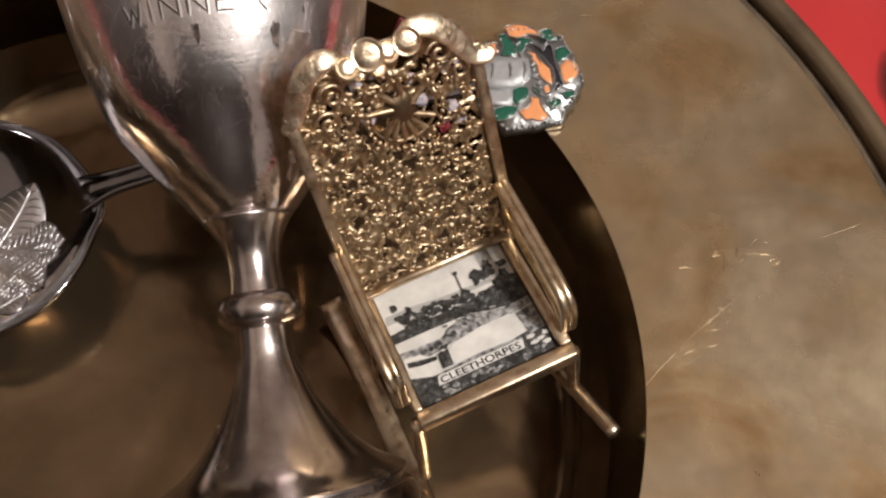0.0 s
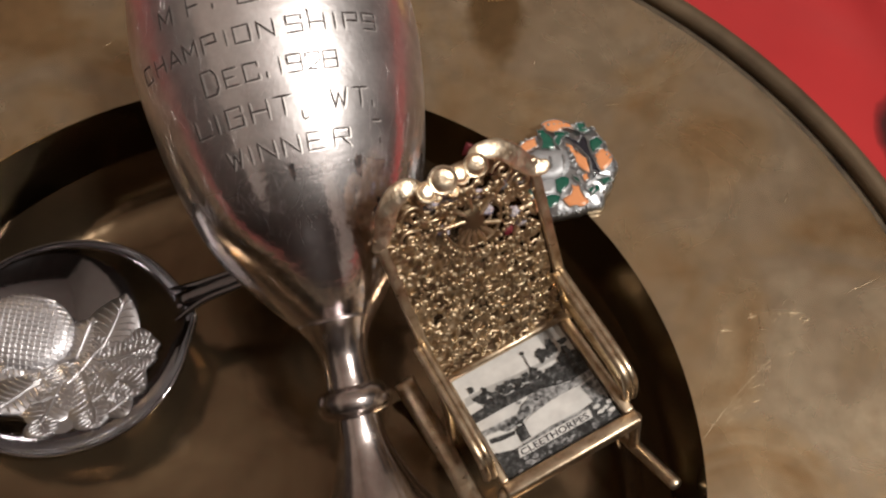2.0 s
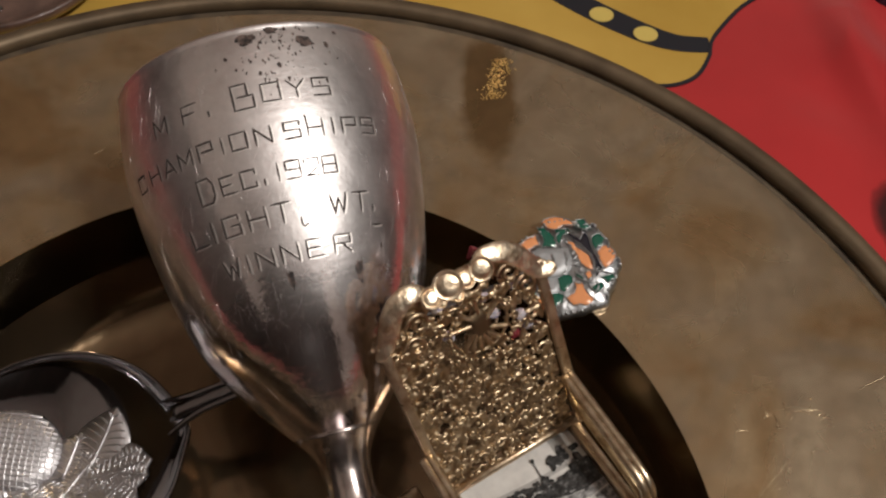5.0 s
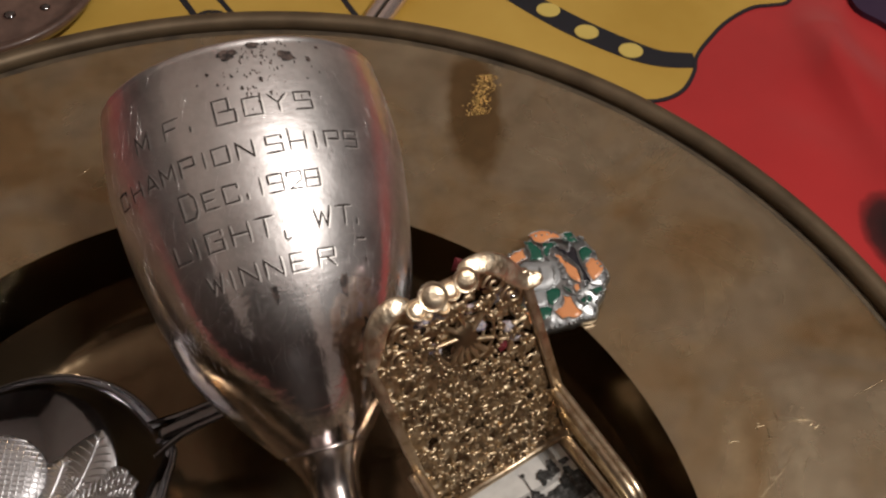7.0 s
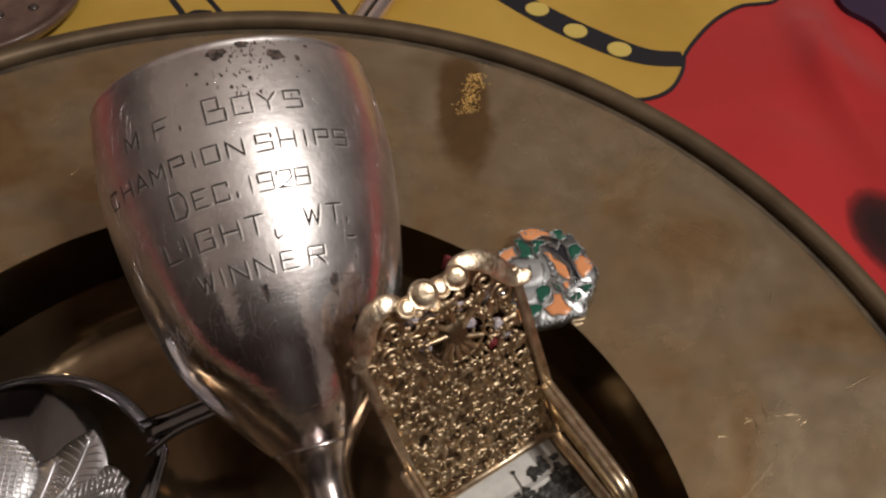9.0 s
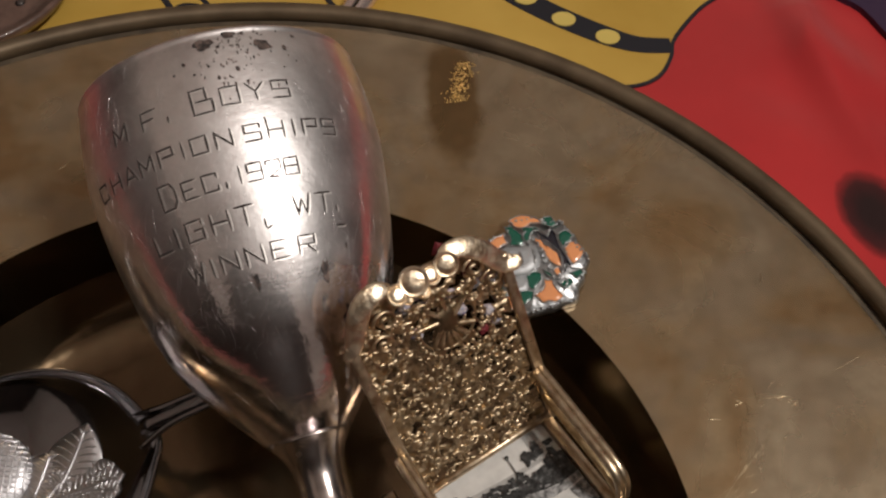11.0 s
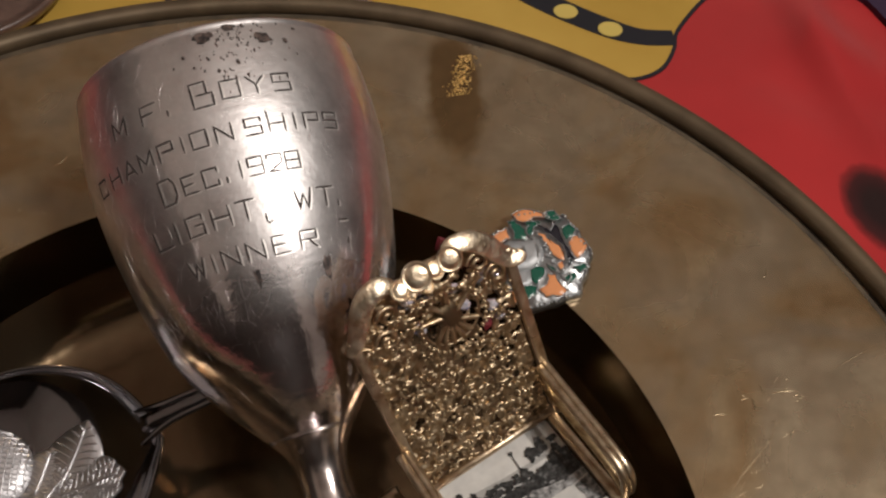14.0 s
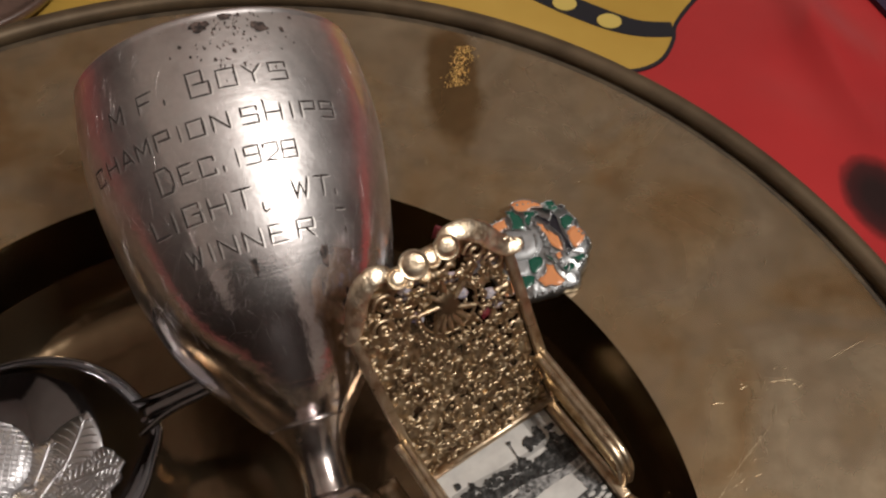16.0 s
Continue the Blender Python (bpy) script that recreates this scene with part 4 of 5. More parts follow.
    for a in (3.7, 4.0, 4.35, 4.7, 5.05, 5.5, 0.4, 1.3, 2.0, 2.7):
        wire([(ring_c[0] + 0.0015 * math.cos(a), ring_c[1] + 0.0015 * math.sin(a)), (ring_c[0] + (ring_r - 0.0006) * math.cos(a + 0.2), ring_c[1] + (ring_r - 0.0006) * math.sin(a + 0.2))], 0.00055, 0)
    for q in ((0.0240, 0.0410), (0.0066, 0.0408), (0.0265, 0.0370), (0.0048, 0.0365)):
        wire(spiral(q[0], q[1], 0.0005, 0.0022, 1.0, 1.3, 18), 0.00042, 0.0006)
    # pierced sheet behind the beads, with ragged holes
    stones = ((0.0111, 0.0333), (0.0107, 0.0402), (0.0190, 0.0376), (0.0200, 0.0330), (0.0248, 0.0373), (0.0277, 0.0366), (0.0247, 0.0295), (0.0254, 0.0271), (0.0132, 0.0412), (0.0226, 0.0266), (0.0231, 0.0404))
    holes = [(x, h, 0.0015, rng.uniform(0, 6.28)) for x, h in stones] + [(0.0113, 0.0300, 0.0020, 1.0), (0.0205, 0.0292, 0.0016, 2.0), (0.0187, 0.0415, 0.0014, 0.5)]
    for i in range(8):
        for j in range(12):
            if rng.random() < 0.80:
                holes.append((0.0018 + 0.0039 * (i + 0.5) + 0.0020 * (j % 2) + rng.gauss(0, 0.0004), 0.0018 + 0.0034 * j + rng.gauss(0, 0.0005), rng.uniform(0.0008, 0.0015), rng.uniform(0, 6.28)))
    sheet = bmesh.new()
    nx, ny = 104, 160
    made = {}
    for i in range(nx):
        for j in range(ny):
            x, h = 0.0002 + (w - 0.0004) * (i + 0.5) / nx, 0.0005 + 0.0455 * (j + 0.5) / ny
            if h > 0.0405 + 0.0052 * (1 - ((x - 0.0155) / 0.0150) ** 2):
                continue
            if any((x - a) ** 2 + (h - b) ** 2 < (r * (1 + 0.35 * math.cos(3 * math.atan2(h - b, x - a) + q))) ** 2 for a, b, r, q in holes):
                continue
            corner = []
            for k in ((i, j), (i + 1, j), (i + 1, j + 1), (i, j + 1)):
                if k not in made:
                    u, v = 0.0002 + (w - 0.0004) * k[0] / nx, 0.0005 + 0.0455 * k[1] / ny
                    made[k] = sheet.verts.new(lace_at(u, v, -0.0008 + 0.0005 * noise.noise(Vector((u * 900, v * 900, 3.0)))))
                corner.append(made[k])
            sheet.faces.new(corner)
    r = bmesh.ops.extrude_face_region(sheet, geom=sheet.faces[:])
    back = on_back(0, 0, -0.0005) - on_back(0, 0, 0)
    for v in r["geom"]:
        if isinstance(v, bmesh.types.BMVert):
            v.co += back
    tagged(part("pierced_sheet", sheet, gold_lace, t, "pierced gilt sheet behind the filigree"), kind="stuff")
    for k, (x, h) in enumerate(stones):
        bm = bmesh.new()
        lathe(bm, [(0, 0.0011), (0.0008, 0.0009), (0.0014, 0.0), (0.0, -0.0010)], 6)
        m = Matrix.Translation(lace_at(x, h, -0.0016)) @ Matrix.Rotation(radians(64 + 30 * math.sin(7 * k)), 4, "X") @ Matrix.Rotation(0.7 * math.sin(5 * k), 4, "Y") @ Matrix.Rotation(k, 4, "Z")
        bmesh.ops.transform(bm, matrix=m, verts=bm.verts)
        part("paste_stone", bm, paste_red if k > 8 else paste_clear, t, "red cut stone" if k > 8 else "clear lilac cut stone", False)
    bm = bmesh.new()
    lathe(bm, [(0, 0.0008), (0.0012, 0.0006), (0.0018, 0.0), (0.0, -0.0010)], 4)
    bmesh.ops.transform(bm, matrix=Matrix.Translation(on_back(0.0218, 0.0452, -0.0034)) @ Matrix.Rotation(radians(50), 4, "X"), verts=bm.verts)
    part("paste_stone", bm, paste_red, t, "dark red cut stone", False)
    tagged(part("filigree", lace, gold_lace, t, "openwork gilt filigree of scrolls and beads"), kind="stuff")
    bm = bmesh.new()
    slab(bm, ragged(0, 0, 0.0024, 0.0032, 22, 0.16, rng), -0.0003, 0.0003, 0.0003)
    bmesh.ops.transform(bm, matrix=Matrix.Translation(lace_at(*ring_c, 0.0)) @ Matrix.Rotation(math.pi / 2 - BACK_TILT, 4, "X"), verts=bm.verts)
    part("medallion", bm, gold_dull, t, "dull oval medallion")

    # arms: a bar from the back that bends down to the seat, with a second bar below it
    for x, s in ((-0.0016, -1), (w + 0.0010, 1)):
        arm = [(x, 0.0305, 0.0118), (x, 0.0220, 0.0112), (x, 0.0130, 0.0106), (x, 0.0078, 0.0098), (x, 0.0052, 0.0078), (x, 0.0045, 0.0045), (x, 0.0046, 0.0005)]
        bm = bmesh.new()
        for shift in (-0.00062, 0.00062):
            tube(bm, [(x + shift, y, z) for _, y, z in arm], (0.0008, 0.0008, 0.0008, 0.0008, 0.0009, 0.0009, 0.0008), 10, 1.1, (1, 0, 0), steps=4)
        part("arm", bm, gold, t, "grooved gilt arm")
        inner = [(x - 0.0004 * s, 0.0285, 0.0050), (x - 0.0004 * s, 0.0180, 0.0046), (x - 0.0004 * s, 0.0090, 0.0035), (x - 0.0004 * s, 0.0050, 0.0012)]
        part("arm_brace", tube(bmesh.new(), inner, 0.0008, 8, 1.0, (1, 0, 0), steps=3), gold_old, t)
        # legs and rocker
        foot_x = x - 0.0036 if s < 0 else x
        for y0, z0, y1, z1 in ((0.0012, -0.002, 0.0020, -0.0215), (0.0275, -0.002, 0.0270, -0.0310)):
            part("leg", tube(bmesh.new(), [(x - 0.0008 * s, y0, z0), (x - 0.0004 * s, 0.5 * (y0 + y1), 0.5 * (z0 + z1)), (x - 0.0010 if s < 0 else foot_x, y1, z1 - (0.009 if s < 0 and y0 < 0.01 else 0))], 0.0012, 8, steps=3), gold, t)
        if s < 0:
            arc = [(foot_x, -0.0150, -0.0250), (foot_x, -0.0080, -0.0290), (foot_x, 0.0010, -0.0322), (foot_x, 0.0120, -0.0336), (foot_x, 0.0230, -0.0326), (foot_x - 0.0004, 0.0340, -0.0288), (foot_x - 0.0010, 0.0425, -0.0225)]
            part("rocker", tube(bmesh.new(), arc, 0.0007, 10, 3.7, (1, 0, 0), steps=4), gold, t, "flat gilt rocker")
        else:
            arc = [(0.0318, -0.0105, -0.0172), (0.0308, -0.0040, -0.0186), (0.0298, 0.0030, -0.0206), (0.0292, 0.0110, -0.0245), (0.0290, 0.0200, -0.0285), (0.0290, 0.0290, -0.0300), (0.0290, 0.0380, -0.0285), (0.0290, 0.0440, -0.0250)]
            part("rocker", tube(bmesh.new(), arc, 0.0013, 10, 1.15, (1, 0, 0), steps=4), gold, t)
    return t


chair_ob = rocking_chair()


# ---- souvenir spoon: bowl in the well, enamelled end on the lip ----
def spoon():
    tip = Vector((0.0681, 0.0630, LIP + 0.0030))
    joint = Vector((-0.0200, 0.0390, LIP - 0.0165))
    sx = (tip - joint).normalized()
    sy = Vector((0, 0, 1)).cross(sx).normalized()
    sz = sx.cross(sy)
    t = thing("souvenir_spoon", Matrix.Translation(joint) @ Matrix((sx, sy, sz)).transposed().to_4x4(), "silver souvenir spoon with fruit-embossed bowl and enamelled cottage end", "spoon")
    length = (tip - joint).length
    a, b, depth = 0.0293, 0.0255, 0.0115
    cx, cy, skew, drop = -0.0288, -0.0005, radians(-21), radians(4)

    def bowl_point(u, v, lift=0.0):
        """u, v in the unit disc."""
        r2 = min(1.0, u * u + v * v)
        p, q, z = a * u, b * v, -depth * (1 - r2) ** 0.7 + lift
        p *= 1 + 0.07 * math.exp(-(math.atan2(v, u) - 0.36) ** 2 / 0.05) * r2 * r2
        x, y = cx + p * math.cos(skew) - q * math.sin(skew), cy + p * math.sin(skew) + q * math.cos(skew)
        return Vector((x * math.cos(drop) + z * math.sin(drop), y, -x * math.sin(drop) + z * math.cos(drop)))

    bm = bmesh.new()
    n, rr = 64, 14
    inner, outer = [], []
    for k in range(1, rr + 1):
        q = math.sin(0.5 * math.pi * k / rr)
        inner.append([bm.verts.new(bowl_point(q * math.cos(2 * math.pi * i / n), q * math.sin(2 * math.pi * i / n))) for i in range(n)])
        outer.append([bm.verts.new(bowl_point(q * math.cos(2 * math.pi * i / n) * 1.025, q * math.sin(2 * math.pi * i / n) * 1.03, -0.0010 if k < rr else 0.0)) for i in range(n)])
    lip = [bm.verts.new((inner[-1][i].co + outer[-1][i].co) / 2 + Vector((0, 0, 0.0005))) for i in range(n)]
    for i in range(n):
        j = (i + 1) % n
        for k in range(rr - 1):
            bm.faces.new((inner[k][i], inner[k][j], inner[k + 1][j], inner[k + 1][i]))
            bm.faces.new((outer[k][i], outer[k + 1][i], outer[k + 1][j], outer[k][j]))
        bm.faces.new((inner[-1][i], inner[-1][j], lip[j], lip[i]))
        bm.faces.new((lip[i], lip[j], outer[-1][j], outer[-1][i]))
    bm.faces.new(inner[0])
    bm.faces.new(outer[0][::-1])
    part("bowl", bm, spoon_silver, t, "polished deep spoon bowl")

    # embossed leaves: a vein with ribs on both sides
    def leaf(name, u0, v0, u1, v1, wide, ribs):
        bm = bmesh.new()
        d = Vector((u1 - u0, v1 - v0))
        s = Vector((-d.y, d.x)).normalized()
        tube(bm, [bowl_point(u0 + d.x * k / 8, v0 + d.y * k / 8, 0.0005) for k in range(9)], 0.0003, 6)
        strips = []
        for k in range(11):
            f = 1.12 * k / 10
            half = wide * max(0.0, math.sin(math.pi * min(1, 0.10 + 0.80 * f))) ** 0.8
            c = Vector((u0, v0)) + d * f
            strips.append([bm.verts.new(bowl_point(c.x + s.x * half * g, c.y + s.y * half * g, lift)) for g, lift in ((-1, 0.0), (-0.96, 0.0003), (0, 0.0005), (0.96, 0.0003), (1, 0.0))])
        for p, q in zip(strips, strips[1:]):
            for k in range(4):
                bm.faces.new((p[k], q[k], q[k + 1], p[k + 1]))
        for k in range(ribs):
            f = (k + 0.5) / ribs
            half = wide * math.sin(math.pi * (0.12 + 0.85 * f)) ** 0.8
            for g in (1, -1):
                base = Vector((u0, v0)) + d * f
                end = base + g * s * half * 0.88 + d * 0.10
                mid = (base + end) / 2 + d * 0.02
                tube(bm, [bowl_point(base.x, base.y, 0.0003), bowl_point(mid.x, mid.y, 0.0006), bowl_point(end.x, end.y, 0.0002)], (0.00016, 0.00026, 0.00012), 6, 0.7, steps=2)
        part(name, bm, embossed, t, "embossed ribbed leaf")

    # raised pale ground of the pattern, painting in the ceiling's reflection
    bm = bmesh.new()
    rings = []
    for k in range(9):
        q = k / 8
        rings.append([])
        for i in range(56):
            g = 2 * math.pi * i / 56
            e = 0.58 + 0.05 * math.cos(5 * g + 1) + 0.04 * math.cos(9 * g)
            if 0.9 < g < 2.7:
                e *= 1 - 0.58 * math.sin(math.pi * (g - 0.9) / 1.8)
            rings[-1].append(bm.verts.new(bowl_point(-0.04 + e * q * math.cos(g), -0.10 + e * q * math.sin(g), 0.0003 if k < 8 else 0.00005)))
    for p, q in zip(rings[1:], rings[2:]):
        for i in range(56):
            bm.faces.new((p[i], p[(i + 1) % 56], q[(i + 1) % 56], q[i]))
    bm.faces.new(rings[1])
    bmesh.ops.delete(bm, geom=[v for v in rings[0]], context="VERTS")
    part("ceiling_sheen_patch", bm, ceiling_sheen, t, "pale satin patch painted as the ceiling reflection")
    for u0, v0, u1, v1, wide, ribs in ((0.14, 0.02, 0.30, 0.54, 0.25, 9), (0.16, -0.02, 0.62, 0.12, 0.24, 10), (0.14, -0.10, 0.60, -0.30, 0.25, 10), (0.06, -0.16, 0.33, -0.62, 0.25, 10), (-0.10, -0.20, -0.12, -0.68, 0.24, 10), (-0.04, 0.00, 0.03, 0.36, 0.20, 8), (-0.24, -0.18, -0.48, -0.55, 0.23, 9), (0.02, -0.10, 0.20, 0.20, 0.18, 7), (0.34, -0.20, 0.54, 0.02, 0.17, 7)):
        leaf("leaf", u0, v0, u1, v1, wide, ribs)
    fill = random.Random(3)
    for _ in range(26):
        u0, v0, q = fill.uniform(-0.45, 0.50), fill.uniform(-0.62, 0.12), fill.uniform(0, 6.28)
        leaf("leaf", u0, v0, u0 + 0.22 * math.cos(q), v0 + 0.22 * math.sin(q), 0.15, 6)
    # embossed fruit with a net of ridges
    bm = bmesh.new()
    fu, fv, fr = -0.44, 0.20, 0.36
    rows = []
    for k in range(0, 9):
        q = k / 8
        rows.append([bm.verts.new(bowl_point(fu + fr * q * math.cos(2 * math.pi * i / 32), fv + fr * q * math.sin(2 * math.pi * i / 32), 0.0002 + 0.0030 * math.sqrt(max(0, 1 - q * q)))) for i in range(32)])
    for p, q in zip(rows[1:], rows[2:]):
        for i in range(32):
            bm.faces.new((p[i], p[(i + 1) % 32], q[(i + 1) % 32], q[i]))
    bm.faces.new(rows[1])
    fruit = part("fruit", bm, embossed, t, "embossed fruit with a netted skin")
    for k in range(-7, 8):
        c = k / 8
        e = math.sqrt(1 - c * c) * 0.97
        for swap in (0, 1):
            run = []
            for q in np.linspace(-e, e, 9):
                uu, vv = (c, float(q)) if swap else (float(q), c)
                run.append(bowl_point(fu + fr * uu, fv + fr * vv, 0.0003 + 0.0030 * math.sqrt(max(0, 1 - uu * uu - vv * vv))))
            part("ridge", tube(bmesh.new(), run, 0.00026, 5, ends=False), embossed, fruit)
    # twisted stem
    bm = bmesh.new()
    pts = [Vector((length * k, 0, 0.0012 + 0.002 * math.sin(math.pi * k))) for k in np.linspace(-0.01, 0.9, 40)]
    rings = []
    for i, p in enumerate(pts):
        tw = radians(18 * i)
        r = 0.0020 if i < 7 else 0.0017
        rings.append([bm.verts.new(p + Vector((0, r * math.cos(q + tw), 0.75 * r * math.sin(q + tw)))) for q in (0.4, 1.2, 1.97, 2.75, 3.54, 4.3, 5.1, 5.9)])
    for p, q in zip(rings, rings[1:]):
        for i in range(8):
            bm.faces.new((p[i], p[(i + 1) % 8], q[(i + 1) % 8], q[i]))
    bm.faces.new(rings[0][::-1])
    bm.faces.new(rings[-1])
    part("stem", bm, spoon_silver, t, "twisted silver stem")

    for g in (1, -1):
        run = [(-0.0022, g * 0.0040, 0.0004), (0.0015, g * 0.0030, 0.0012), (0.0060, g * 0.0022, 0.0020), (0.0120, g * 0.0020, 0.0024), (0.0200, g * 0.0018, 0.0026)]
        part("shoulder", tube(bmesh.new(), run, (0.0005, 0.0008, 0.0008, 0.0007, 0.0005), 8, steps=4), spoon_silver, t, "scrolled silver shoulder")

    # enamelled end, a disc with a ragged edge that faces up; its own axes are the world's
    place = t.matrix_world.inverted() @ Matrix.Translation(tip) @ Matrix.Rotation(radians(-9), 4, "Y") @ Matrix.Rotation(radians(10), 4, "X")
    rng = random.Random(21)

    def on_badge(bm):
        bmesh.ops.transform(bm, matrix=place, verts=bm.verts)
        return bm

    R = 0.0107
    out = []
    for i in range(72):
        q = 2 * math.pi * i / 72
        k = 1 + 0.05 * math.cos(7 * q + 0.5) + 0.035 * math.cos(13 * q) + rng.uniform(-0.02, 0.02)
        out.append((R * k * math.cos(q) * (1.22 if math.cos(q) < 0 else 1.0), R * 1.10 * k * math.sin(q)))
    end = part("badge", on_badge(slab(bmesh.new(), out, -0.0016, 0.0006, 0.0002)), badge_silver, t, "silver badge with scalloped edge")

    lines = []

    def patch(name, outline, material, z=0.0013, label=""):
        if material is not cottage_grey:
            mx, my = sum(p[0] for p in outline) / len(outline), sum(p[1] for p in outline) / len(outline)
            outline = [(mx + 1.16 * (x - mx), my + 1.16 * (y - my)) for x, y in outline]
        lines.append([(1.04 * R * x, 1.06 * R * y, 0.0011) for x, y in outline + outline[:2]])
        part(name, on_badge(slab(bmesh.new(), [(1.04 * R * x, 1.06 * R * y) for x, y in outline], 0.0004, min(z, 0.0010) if material is not cottage_grey else z, 0.0)), material, end, label)

    def frayed(outline):
        """The outline with its sides broken into small teeth, as the metal edges are."""
        o = []
        for p, q in zip(outline, outline[1:] + outline[:1]):
            p, q = Vector(p), Vector(q)
            o.append(tuple(p))
            m = (p + q) / 2 + Vector((q.y - p.y, p.x - q.x)) * rng.uniform(-0.16, 0.16)
            o.append(tuple(m))
        return o

    for outline in (
            [(-0.42, 1.00), (-0.29, 1.06), (-0.07, 1.05), (0.07, 0.98), (0.22, 0.92), (0.15, 0.87), (-0.04, 0.90), (-0.15, 0.84), (-0.29, 0.85), (-0.36, 0.92)],
            [(-1.05, 0.40), (-0.96, 0.53), (-0.80, 0.66), (-0.64, 0.72), (-0.60, 0.52), (-0.74, 0.46), (-0.90, 0.36)],
            [(0.02, 0.55), (0.15, 0.45), (0.25, 0.31), (0.38, 0.18), (0.44, 0.04), (0.42, -0.12), (0.29, -0.04), (0.18, 0.12), (0.11, 0.31)],
            [(0.27, -0.20), (0.38, -0.16), (0.40, -0.27), (0.31, -0.33)],
            [(0.60, 0.24), (0.69, 0.33), (0.84, 0.27), (0.91, 0.12), (0.82, -0.02), (0.69, -0.10), (0.62, 0.04)],
            [(-0.15, -0.67), (0.00, -0.59), (0.04, -0.39), (0.18, -0.43), (0.24, -0.63), (0.33, -0.75), (0.18, -0.84), (-0.04, -0.82)],
            [(-0.88, -0.63), (-0.71, -0.63), (-0.67, -0.86), (-0.85, -0.90)],
    ):
        patch("flower", frayed(outline), enamel_orange, 0.0014, "orange enamel flower")
    for outline in (
            [(-0.55, 0.86), (-0.42, 0.86), (-0.33, 0.75), (-0.24, 0.63), (-0.27, 0.45), (-0.51, 0.49), (-0.47, 0.67)],
            [(-0.20, 0.80), (0.04, 0.78), (0.07, 0.71), (-0.07, 0.67), (-0.15, 0.51), (-0.24, 0.59)],
            [(0.18, 0.90), (0.40, 0.96), (0.49, 0.78), (0.36, 0.75), (0.24, 0.82)],
            [(0.51, 0.55), (0.65, 0.61), (0.76, 0.49), (0.69, 0.37), (0.55, 0.31)],
            [(-0.31, -0.27), (-0.15, -0.20), (-0.02, -0.25), (-0.09, -0.43), (-0.20, -0.53), (-0.29, -0.43)],
            [(-0.62, -0.63), (-0.44, -0.57), (-0.24, -0.61), (-0.29, -0.75), (-0.55, -0.84), (-0.64, -0.75)],
            [(0.36, -0.51), (0.55, -0.43), (0.58, -0.53), (0.42, -0.63)],
            [(0.58, -0.31), (0.80, -0.27), (0.87, -0.35), (0.69, -0.43)],
            [(-0.98, 0.12), (-0.91, 0.00), (-0.80, -0.43), (-0.76, -0.55), (-0.89, -0.55)],
            [(0.07, -0.16), (0.18, -0.25), (0.22, -0.39), (0.11, -0.31)],
    ):
        patch("leaf", frayed(outline), enamel_green, 0.0011, "green enamel leaf")
    patch("dark_figure", [(0.05, 0.71), (0.18, 0.59), (0.29, 0.55), (0.35, 0.71), (0.42, 0.65), (0.44, 0.43), (0.47, 0.27), (0.53, 0.12), (0.60, -0.08), (0.51, -0.16), (0.45, -0.20), (0.47, 0.08), (0.42, 0.20), (0.31, 0.35), (0.18, 0.49), (0.07, 0.63)], enamel_black, 0.0013, "black enamel shape")
    patch("cottage_wall", [(-0.79, -0.20), (-0.29, -0.22), (-0.31, -0.55), (-0.72, -0.56)], cottage_grey, 0.0013, "plain silver cottage wall")
    patch("cottage_roof", [(-0.91, 0.27), (-0.76, 0.36), (-0.62, 0.43), (-0.44, 0.40), (-0.24, 0.39), (0.00, 0.37), (0.04, 0.08), (-0.02, -0.08), (-0.24, -0.22), (-0.51, -0.24), (-0.79, -0.24), (-0.85, 0.04)], cottage_grey, 0.0018, "silver thatched roof")
    bm = bmesh.new()
    for k, x in enumerate((-0.74, -0.40, -0.12)):
        tube(bm, [(R * x, R * 0.36, 0.0017), (R * (x + 0.05), R * 0.14, 0.0018), (R * (x + 0.03 * (k % 2)), R * -0.16, 0.0017)], 0.00034, 6, 0.22, steps=3)
    for run in (
            [(-0.11, 0.63), (0.00, 0.59), (-0.04, 0.51), (0.07, 0.45), (0.02, 0.35), (0.13, 0.31), (0.04, 0.24), (0.15, 0.20), (0.07, 0.12), (0.20, 0.08), (0.07, 0.00), (0.22, -0.06), (0.15, -0.16), (0.25, -0.18)],
            [(0.11, 0.78), (0.20, 0.71), (0.27, 0.57), (0.35, 0.71), (0.44, 0.67), (0.49, 0.47), (0.55, 0.27), (0.62, 0.12)],
            [(0.22, 0.51), (0.38, 0.29), (0.47, 0.14), (0.44, -0.27), (0.33, -0.41), (0.18, -0.35), (0.07, -0.24)],
            [(0.24, -0.39), (0.38, -0.43), (0.47, -0.27), (0.55, -0.12), (0.65, -0.22), (0.84, -0.27)],
            [(-0.15, 0.78), (-0.24, 0.67), (-0.20, 0.51), (-0.11, 0.43)],
            [(0.44, -0.63), (0.51, -0.53), (0.47, -0.43)],
            [(0.31, -0.47), (0.36, -0.57), (0.44, -0.65)],
    ):
        tube(bm, [(R * x, R * y, 0.0012) for x, y in run], 0.00017, 6, steps=4)
    for run in lines:
        tube(bm, run, 0.00013, 5, ends=False)
    for i in range(72):
        q = 2 * math.pi * (i + rng.uniform(-0.3, 0.3)) / 72
        k = 1 + 0.05 * math.cos(7 * q + 0.5) + 0.035 * math.cos(13 * q) - 0.05
        blob(bm, (R * k * math.cos(q) * (1.22 if math.cos(q) < 0 else 1.0), R * 1.10 * k * math.sin(q), 0.0008), rng.uniform(0.0003, 0.0005), 1.0, 6, 4)
    part("raised_outline", on_badge(bm), badge_silver, end, "raised silver outlines")
    return t


spoon_ob = spoon()


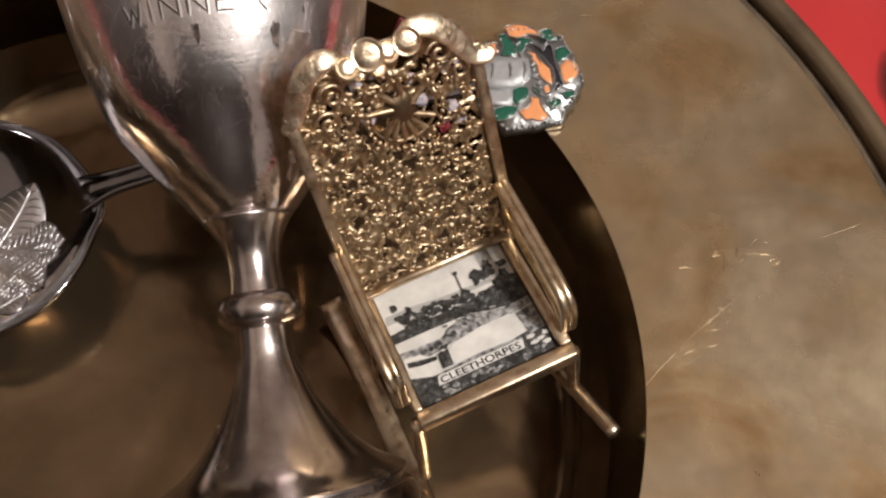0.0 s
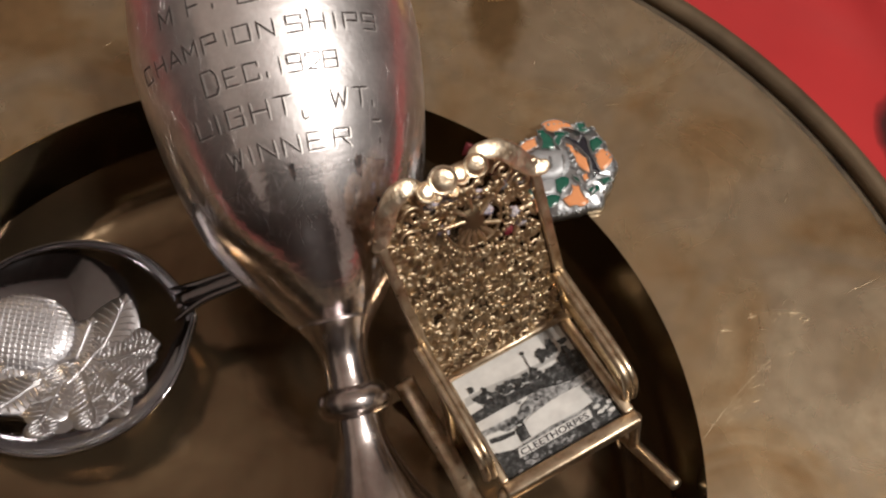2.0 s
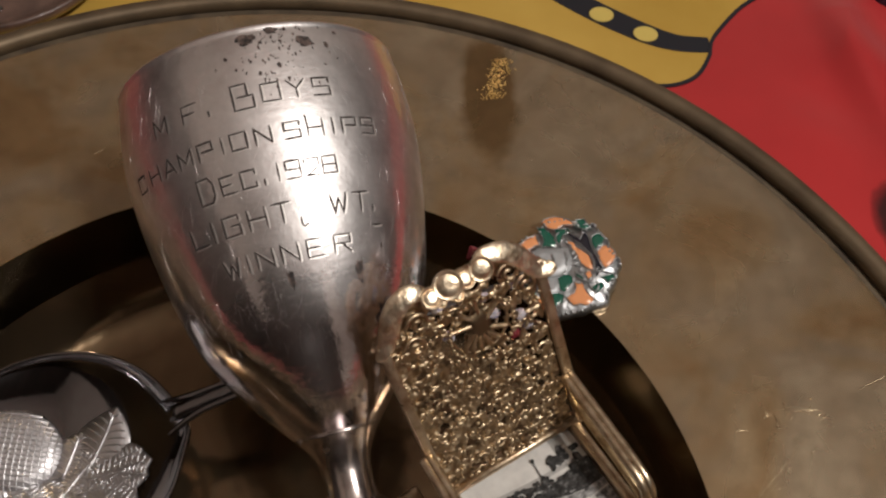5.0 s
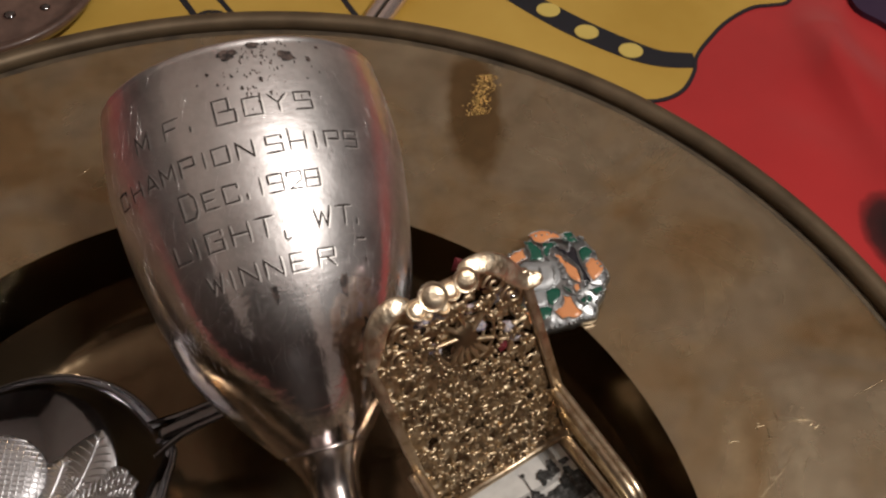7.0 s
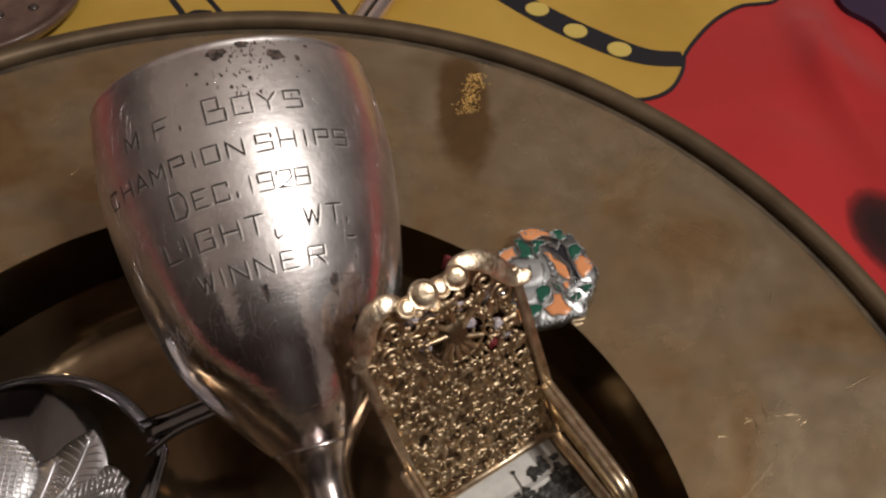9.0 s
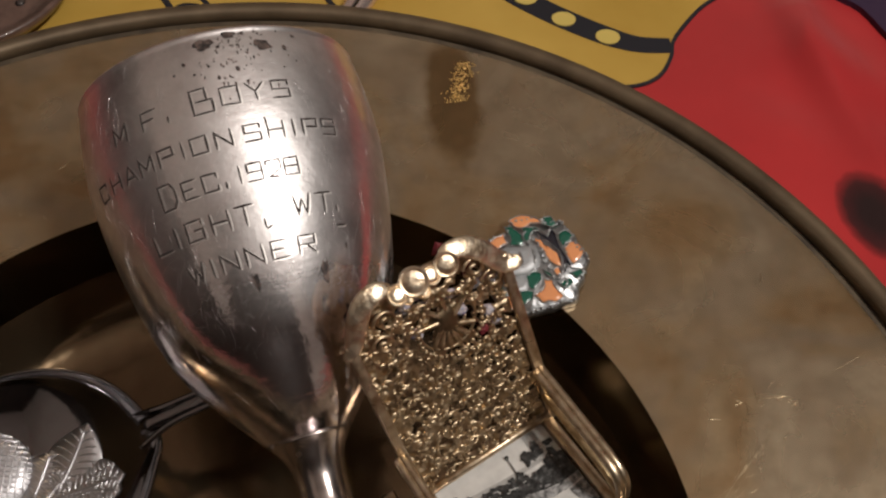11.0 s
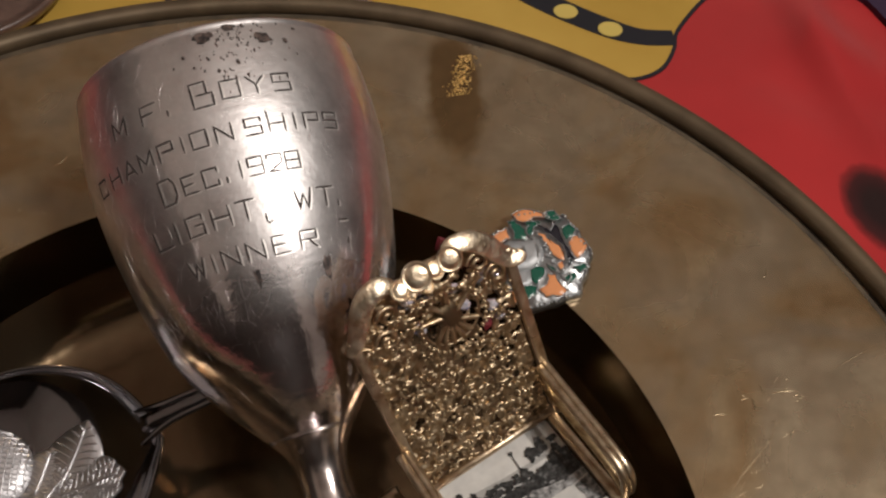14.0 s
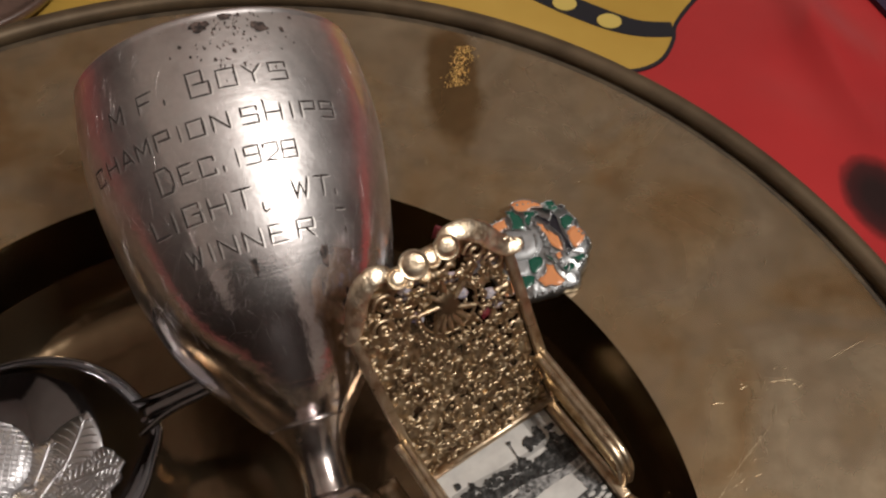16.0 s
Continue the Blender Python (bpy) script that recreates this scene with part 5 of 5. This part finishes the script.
# ---- things on the cloth beyond the tray ----
def dish():
    t = thing("glass_dish", pose(-0.096, 0.209, 0.0006), "small smoked glass dish with bright facets on the cloth", "dish")
    p = [(0.0, 0.001), (0.030, 0.001), (0.036, 0.004), (0.040, 0.010), (0.0385, 0.0105), (0.034, 0.006), (0.028, 0.004), (0.0, 0.004)]
    part("body", lathe(bmesh.new(), [Vector(q) for q in p], 64), smoked, t)
    rng = random.Random(5)
    for k in range(14):
        q = 2 * math.pi * k / 14
        r = 0.018 + 0.006 * (k % 2)
        bm = bmesh.new()
        blob(bm, (r * math.cos(q), r * math.sin(q), 0.0042), rng.uniform(0.0014, 0.0030), 0.35, 7, 4)
        part("facet", bm, spoon_silver, t, "bright facet")
    return t


dish()
handle = thing("spoon_handle", pose(0.0350, 0.1960, 0.0006, 0, 0, -28), "pale pinkish metal handle lying on the yellow print", "handle")
part("shaft", tube(bmesh.new(), [(0, -0.030, 0.0035), (0, 0.000, 0.0038), (0, 0.030, 0.0040), (0, 0.07, 0.0034)], (0.0040, 0.0046, 0.0050, 0.0040), 12, 0.7, steps=4), pink_metal, handle)
part("ridge", tube(bmesh.new(), [(0.0006, -0.026, 0.0066), (0.0006, 0.0, 0.0070), (0.0008, 0.03, 0.0074), (0.0006, 0.066, 0.0060)], 0.0007, 8, steps=3), spoon_silver, handle)
